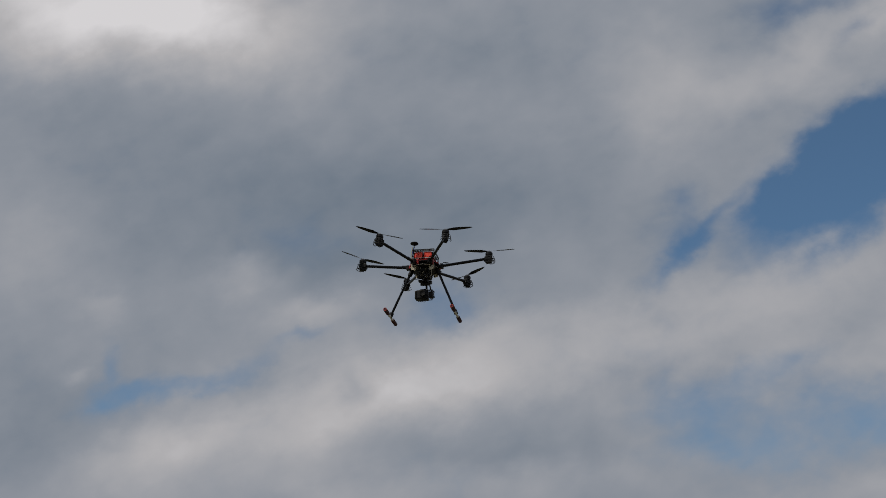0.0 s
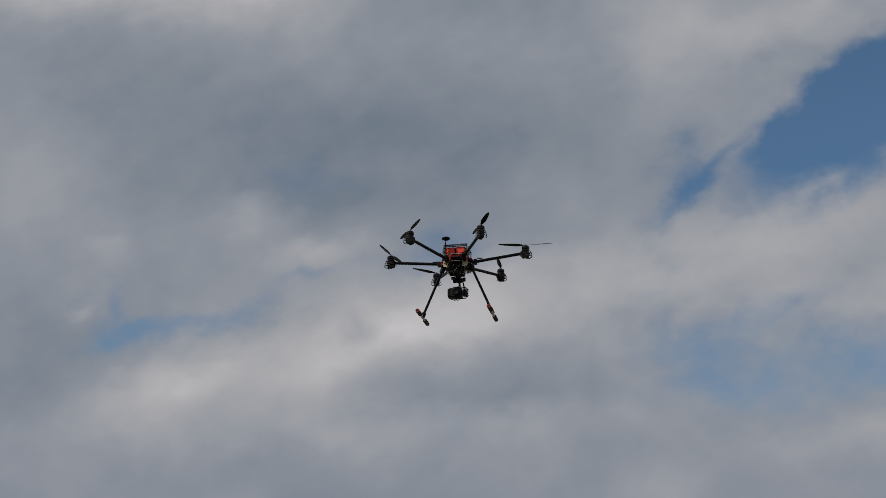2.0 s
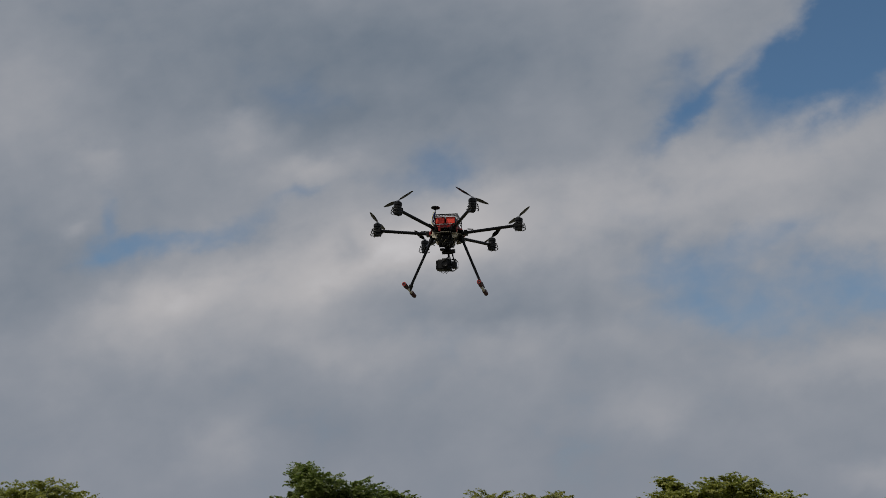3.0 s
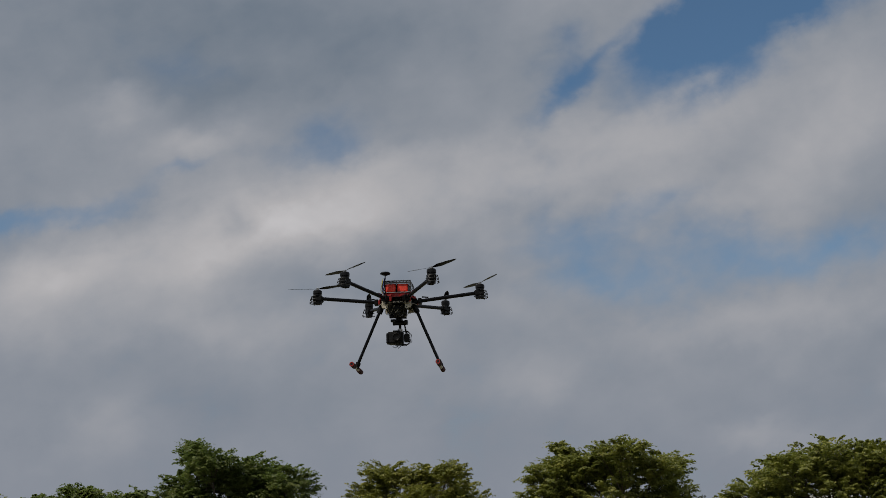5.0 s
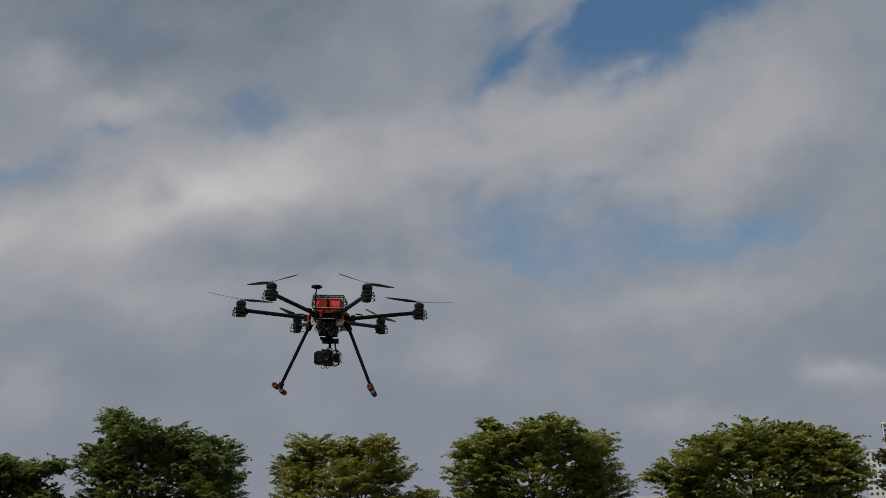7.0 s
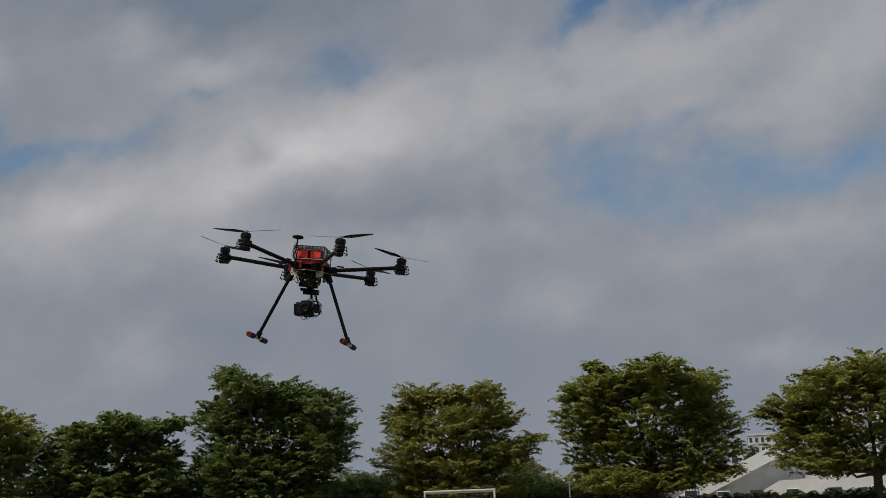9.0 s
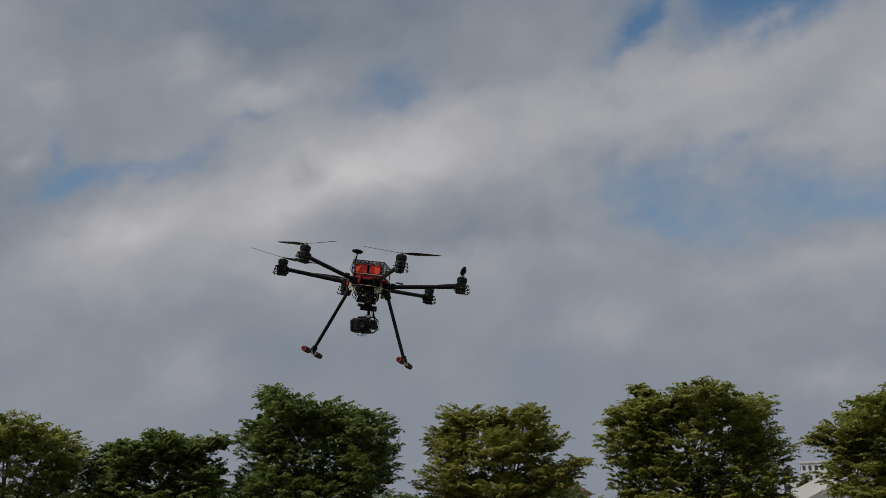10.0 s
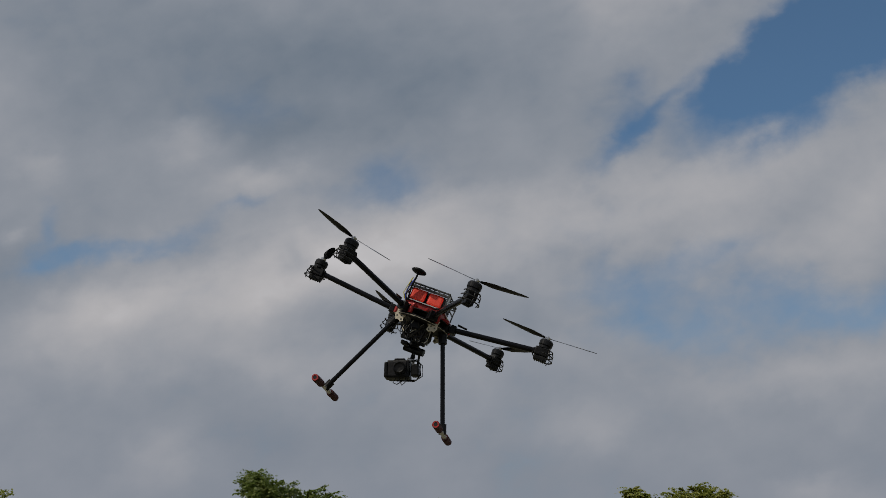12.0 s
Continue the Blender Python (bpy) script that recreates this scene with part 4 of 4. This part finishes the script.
    for s, x in ((-1, -0.05), (1, 0.052)):
        part("wire_loop", rope(bmesh.new(), [(x * 0.5, -0.05, -0.09)] + arc((x, -0.045, -0.115), 0.02, 100, 100 + s * 300, 12, "y") + [(x * 0.5, -0.03, -0.12)], 0.0018, 6), WIRE, gim)
    part("video_sender", box(bmesh.new(), -0.044, -0.016, -0.012, 0.018, -0.168, -0.154, 0.003), PLASTIC, gim)
    part("tilt_bearing", tube(bmesh.new(), (-0.038, 0.045, -0.168), (0.034, 0.045, -0.168), 0.0125, n=14), MOTOR, gim)
    part("side_motor", tube(bmesh.new(), (0.032, 0.01, -0.172), (0.054, 0.01, -0.172), 0.014, n=14), MOTOR, gim)
    part("arm_block", box(bmesh.new(), -0.014, 0.014, 0.066, 0.094, -0.226, -0.196, 0.003), ALU, gim, "bare metal joint of the gimbal arm")
    rng = random.Random(11)
    for k in range(30):
        x0, y0 = rng.uniform(-0.07, 0.07), rng.uniform(-0.07, -0.03)
        x1, y1 = rng.uniform(-0.04, 0.045), rng.uniform(-0.05, 0.02)
        mx, mz = (x0 + x1) / 2 + rng.uniform(-0.035, 0.035), rng.uniform(-0.165, -0.115)
        pts = []
        for i in range(11):
            t = i / 10
            pts.append((x0 * (1 - t) ** 2 + 2 * t * (1 - t) * mx * 1.4 + x1 * t * t, (y0 - 0.01) * (1 - t) + y1 * t, -0.085 * (1 - t) ** 2 + 2 * t * (1 - t) * (mz - 0.03) + (-0.125) * t * t))
        part("loose_wire", rope(bmesh.new(), pts, rng.choice((0.0014, 0.0018, 0.0024)), 5), WIRE if k % 6 else ALU, gim)
    head = part("camera_head", box(bmesh.new(), -0.056, 0.032, -0.030, 0.030, -0.036, 0.034, 0.005), PLASTIC, root, "small black camera kept level by the gimbal")
    head.matrix_basis = pose(-0.008, 0.05, -0.255)
    part("lens", lathe(bmesh.new(), [(0.012, 0), (0.022, 0.0), (0.024, 0.012), (0.021, 0.018), (0.017, 0.012), (0, 0.010)], 20, Matrix.Translation((-0.012, 0.03, 0.0)) @ Matrix.Rotation(radians(-90), 4, "X")), LENS, head)
    part("front_plate", box(bmesh.new(), -0.052, 0.020, -0.0335, -0.0295, -0.030, 0.028, 0.002), CARBON_SATIN, head)
    barrel = part("barrel", lathe(bmesh.new(), [(0, -0.03), (0.021, -0.03), (0.021, -0.02), (0.0235, -0.018), (0.0235, -0.006), (0.020, -0.003), (0.015, -0.006), (0, -0.008)], 22, Matrix.Translation((-0.004, -0.026, -0.002)) @ Matrix.Rotation(radians(90), 4, "X") @ Matrix.Translation((0, 0, 0.032))), PLASTIC, head, "short ribbed black barrel")
    for k in range(3):
        part("barrel_ring", lathe(bmesh.new(), [(0.021, 0.0), (0.0245, 0.0005), (0.0245, 0.0025), (0.021, 0.003)], 20, Matrix.Translation((-0.004, -0.034 - 0.006 * k, -0.002)) @ Matrix.Rotation(radians(90), 4, "X")), MOTOR, barrel)
    part("grip", box(bmesh.new(), -0.066, -0.052, -0.036, 0.022, -0.034, 0.026, 0.005), PLASTIC, head, "rounded black side grip")
    part("viewfinder_hump", box(bmesh.new(), -0.030, 0.012, -0.022, 0.018, 0.033, 0.043, 0.004), PLASTIC, head)
    part("motor_case", box(bmesh.new(), 0.038, 0.066, -0.022, 0.016, -0.026, 0.02, 0.004), PLASTIC, head)
    part("tilt_motor", tube(bmesh.new(), (0.036, 0, -0.004), (0.066, 0, -0.004), 0.019, n=18), MOTOR, head)
    part("cradle", rope(bmesh.new(), [(0.03, 0.0, 0.038), (0.055, 0.0, 0.036), (0.069, 0.0, 0.024), (0.071, 0.0, -0.02), (0.055, 0.0, -0.04), (-0.02, 0.0, -0.041)], 0.0032, 8), PLASTIC, head, "black camera cradle")
    for k, pts in enumerate(([(-0.02, -0.02, -0.037), (-0.03, -0.025, -0.055), (-0.015, -0.025, -0.062), (0.0, -0.02, -0.05), (0.02, -0.015, -0.04)],
                             [(0.03, -0.02, 0.03), (0.06, -0.028, 0.034), (0.082, -0.022, 0.01), (0.082, -0.02, -0.03), (0.05, -0.02, -0.05), (0.01, -0.02, -0.048)],
                             [(-0.01, -0.02, -0.037), (0.005, -0.028, -0.066), (0.018, -0.024, -0.052), (0.02, -0.02, -0.038)],
                             [(0.045, -0.02, 0.02), (0.05, -0.025, 0.045), (0.04, -0.015, 0.075), (0.028, 0.0, 0.1)])):
        part("camera_wire", rope(bmesh.new(), pts, 0.002, 5), WIRE, head)
    return root, head, spinners


drone, camera_head, spinners = build_drone()


# ---- an insect that flies past ----
def build_insect():
    root = tagged(new("flying_insect"), "small dark insect flying past the lens", "insect")
    part("abdomen", lathe(bmesh.new(), [(0, -0.006), (0.0014, -0.005), (0.002, -0.002), (0.0018, 0.001), (0.0022, 0.003), (0.001, 0.005), (0, 0.0055)], 12, Matrix.Rotation(radians(90), 4, "Y")), CHITIN, root, smooth=True)
    for s in (-1, 1):
        bm = slab(bmesh.new(), [(0.001, 0.0), (0.003, s * 0.003), (0.002, s * 0.009), (-0.003, s * 0.010), (-0.004, s * 0.006), (-0.001, 0.0)], 0.0018, 0.0021)
        bmesh.ops.transform(bm, matrix=Matrix.Rotation(radians(s * 50), 4, "X"), verts=bm.verts)
        bmesh.ops.recalc_face_normals(bm, faces=bm.faces)
        part("wing", bm, INSECT_WING, root)
    return root


insect = build_insect()


# ---- movement ----
FLIGHT = [
    (0, pose(-0.014, 7.142, 5.019, 1.6, 1.5, -12.8)),
    (0.5, pose(0.039, 7.031, 4.887, 2.1, 2.6, -13.1)),
    (1, pose(0.125, 7.027, 4.818, 2.0, 0.9, -12.6)),
    (1.5, pose(0.201, 6.954, 4.671, 0.9, 0.1, -12.9)),
    (2, pose(0.246, 6.963, 4.474, 1.4, -0.2, -13.1)),
    (2.5, pose(0.258, 6.913, 4.251, 1.9, -0.1, -12.9)),
    (4.3, pose(0.487, 6.620, 3.524, 1.2, 0.7, -12.0)),
    (4.5, pose(0.539, 6.616, 3.447, 1.0, 0.4, -12.1)),
    (4.7, pose(0.505, 6.673, 3.351, 1.5, 0.7, -12.3)),
    (5, pose(0.436, 6.797, 3.217, 2.2, 0.5, -12.6)),
    (5.2, pose(0.438, 6.863, 3.141, 1.9, 0.5, -12.7)),
    (5.5, pose(0.440, 6.882, 3.036, 1.5, 0.2, -12.8)),
    (5.8, pose(0.459, 6.959, 2.917, 1.0, -0.5, -12.9)),
    (6, pose(0.472, 7.002, 2.862, 0.6, -0.1, -13.0)),
    (6.2, pose(0.450, 7.055, 2.821, 0.6, 0.4, -13.0)),
    (6.5, pose(0.356, 7.216, 2.829, 0.6, 0.6, -13.1)),
    (6.7, pose(0.201, 7.212, 2.851, 0.6, 1.1, -13.0)),
    (7, pose(-0.060, 7.212, 2.873, 0.5, 1.8, -12.9)),
    (7.2, pose(-0.063, 7.203, 2.880, 0.5, 2.5, -13.2)),
    (8.8, pose(-0.617, 6.972, 2.873, 1.2, -4.5, -12.6)),
    (9, pose(-0.904, 7.123, 2.871, 1.0, 7.3, -12.2)),
    (9.2, pose(-1.143, 7.254, 2.875, 1.0, 18.0, -12.0)),
    (9.5, pose(-1.284, 7.419, 2.881, 0.9, 21.9, -11.6)),
    (9.7, pose(-1.020, 7.472, 2.872, 1.0, 17.5, -11.7)),
    (10, pose(-0.450, 7.457, 2.867, 1.0, 9.0, -11.7)),
    (10.2, pose(-0.123, 7.524, 2.875, 1.0, 4.4, -12.2)),
    (10.5, pose(0.387, 7.625, 2.894, 1.0, -1.6, -12.8)),
    (10.7, pose(0.505, 7.589, 2.884, 0.6, -7.7, -13.3)),
    (11, pose(0.568, 7.528, 2.873, -0.0, -19.6, -14.1)),
    (11.2, pose(0.555, 7.488, 2.839, 0.5, -22.4, -13.9)),
    (11.5, pose(0.227, 7.531, 2.799, 1.3, -17.2, -13.6)),
    (11.6, pose(0.064, 7.540, 2.831, -0.3, -13.2, -13.8)),
    (11.7, pose(-0.157, 7.504, 2.818, -0.9, -6.2, -13.6)),
    (11.8, pose(-0.388, 7.459, 2.806, -1.7, 2.8, -14.0)),
    (11.9, pose(-0.616, 7.454, 2.792, -1.7, 12.3, -13.4)),
    (12, pose(-0.797, 7.388, 2.771, -2.2, 21.2, -13.9)),
]


def motions():
    walk(drone, FLIGHT)
    # the gimbal keeps the camera level while the drone leans
    level = []
    for t, m in FLIGHT:
        e = m.to_euler()
        level.append((t, Matrix.Translation((-0.008, 0.05, -0.255)) @ Euler((0, -e.y, 0)).to_matrix().to_4x4()))
    walk(camera_head, level)
    # each propeller turns steadily, through the bearings it has at these times
    def spin(p, pace, *bearings):
        """Turn propeller p by about pace degrees a thirtieth of a second, by way of the bearings at STOPS."""
        at, rows, turn = p.matrix_basis.translation.copy(), [], bearings[0]
        for (t0, a), (t1, b) in zip(zip(STOPS, bearings), zip(STOPS[1:], bearings[1:])):
            n = round((t1 - t0) * FPS)
            whole = (b - a) % 180
            step = (whole + 180 * round((pace * n - whole) / 180)) / n
            for i in range(n):
                rows.append((t0 + i / FPS, Matrix.Translation(at) @ Matrix.Rotation(radians(turn + step * i), 4, "Z")))
            turn += step * n
        rows.append((STOPS[-1], Matrix.Translation(at) @ Matrix.Rotation(radians(turn), 4, "Z")))
        walk(p, rows)

    STOPS = (0, 0.5, 1, 1.5, 2, 2.5, 4.5, 5, 5.5, 6, 6.5, 7, 9, 9.5, 10, 10.5, 11, 11.5, 12)
    spin(spinners[0], 52, 4, 46, 128, 126, 8, 54, 130, 124, 158, 136, 8, 16, 50, 116, 100, 134, 42, 6, 4)
    spin(spinners[1], -52, 144, 134, 132, 62, 92, 164, 154, 99, 136, 173, 30, 67, 64, 86, 146, 35, 72, 109, 146)
    spin(spinners[2], 52, 32, 10, 70, 131, 34, 26, 62, 99, 136, 173, 36, 66, 32, 54, 178, 35, 108, 109, 70)
    spin(spinners[3], -52, 48, 16, 6, 170, 80, 164, 46, 168, 58, 116, 136, 36, 64, 52, 42, 86, 96, 20, 118)
    spin(spinners[4], 52, 42, 152, 58, 140, 124, 68, 146, 136, 54, 66, 78, 142, 170, 86, 156, 144, 66, 54, 56)
    spin(spinners[5], -52, 4, 108, 130, 136, 116, 124, 74, 140, 40, 24, 26, 48, 158, 48, 6, 14, 148, 24, 8)
    walk(insect, [(0.0, pose(9.0, 4.6, 2.9, 0, 0, 180)), (6.8, pose(4.4, 4.2, 2.75, 0, 0, 180)), (7.1, pose(0.61, 3.47, 2.47, 0, 0, 180)), (7.2, pose(0.19, 3.47, 2.43, 0, 0, 180)),
                  (7.6, pose(-1.5, 3.5, 2.30, 0, 0, 180)), (9.0, pose(-8.0, 3.5, 2.6, 0, 0, 180)), (12.0, pose(-20.0, 3.5, 3.0, 0, 0, 180))])


motions()
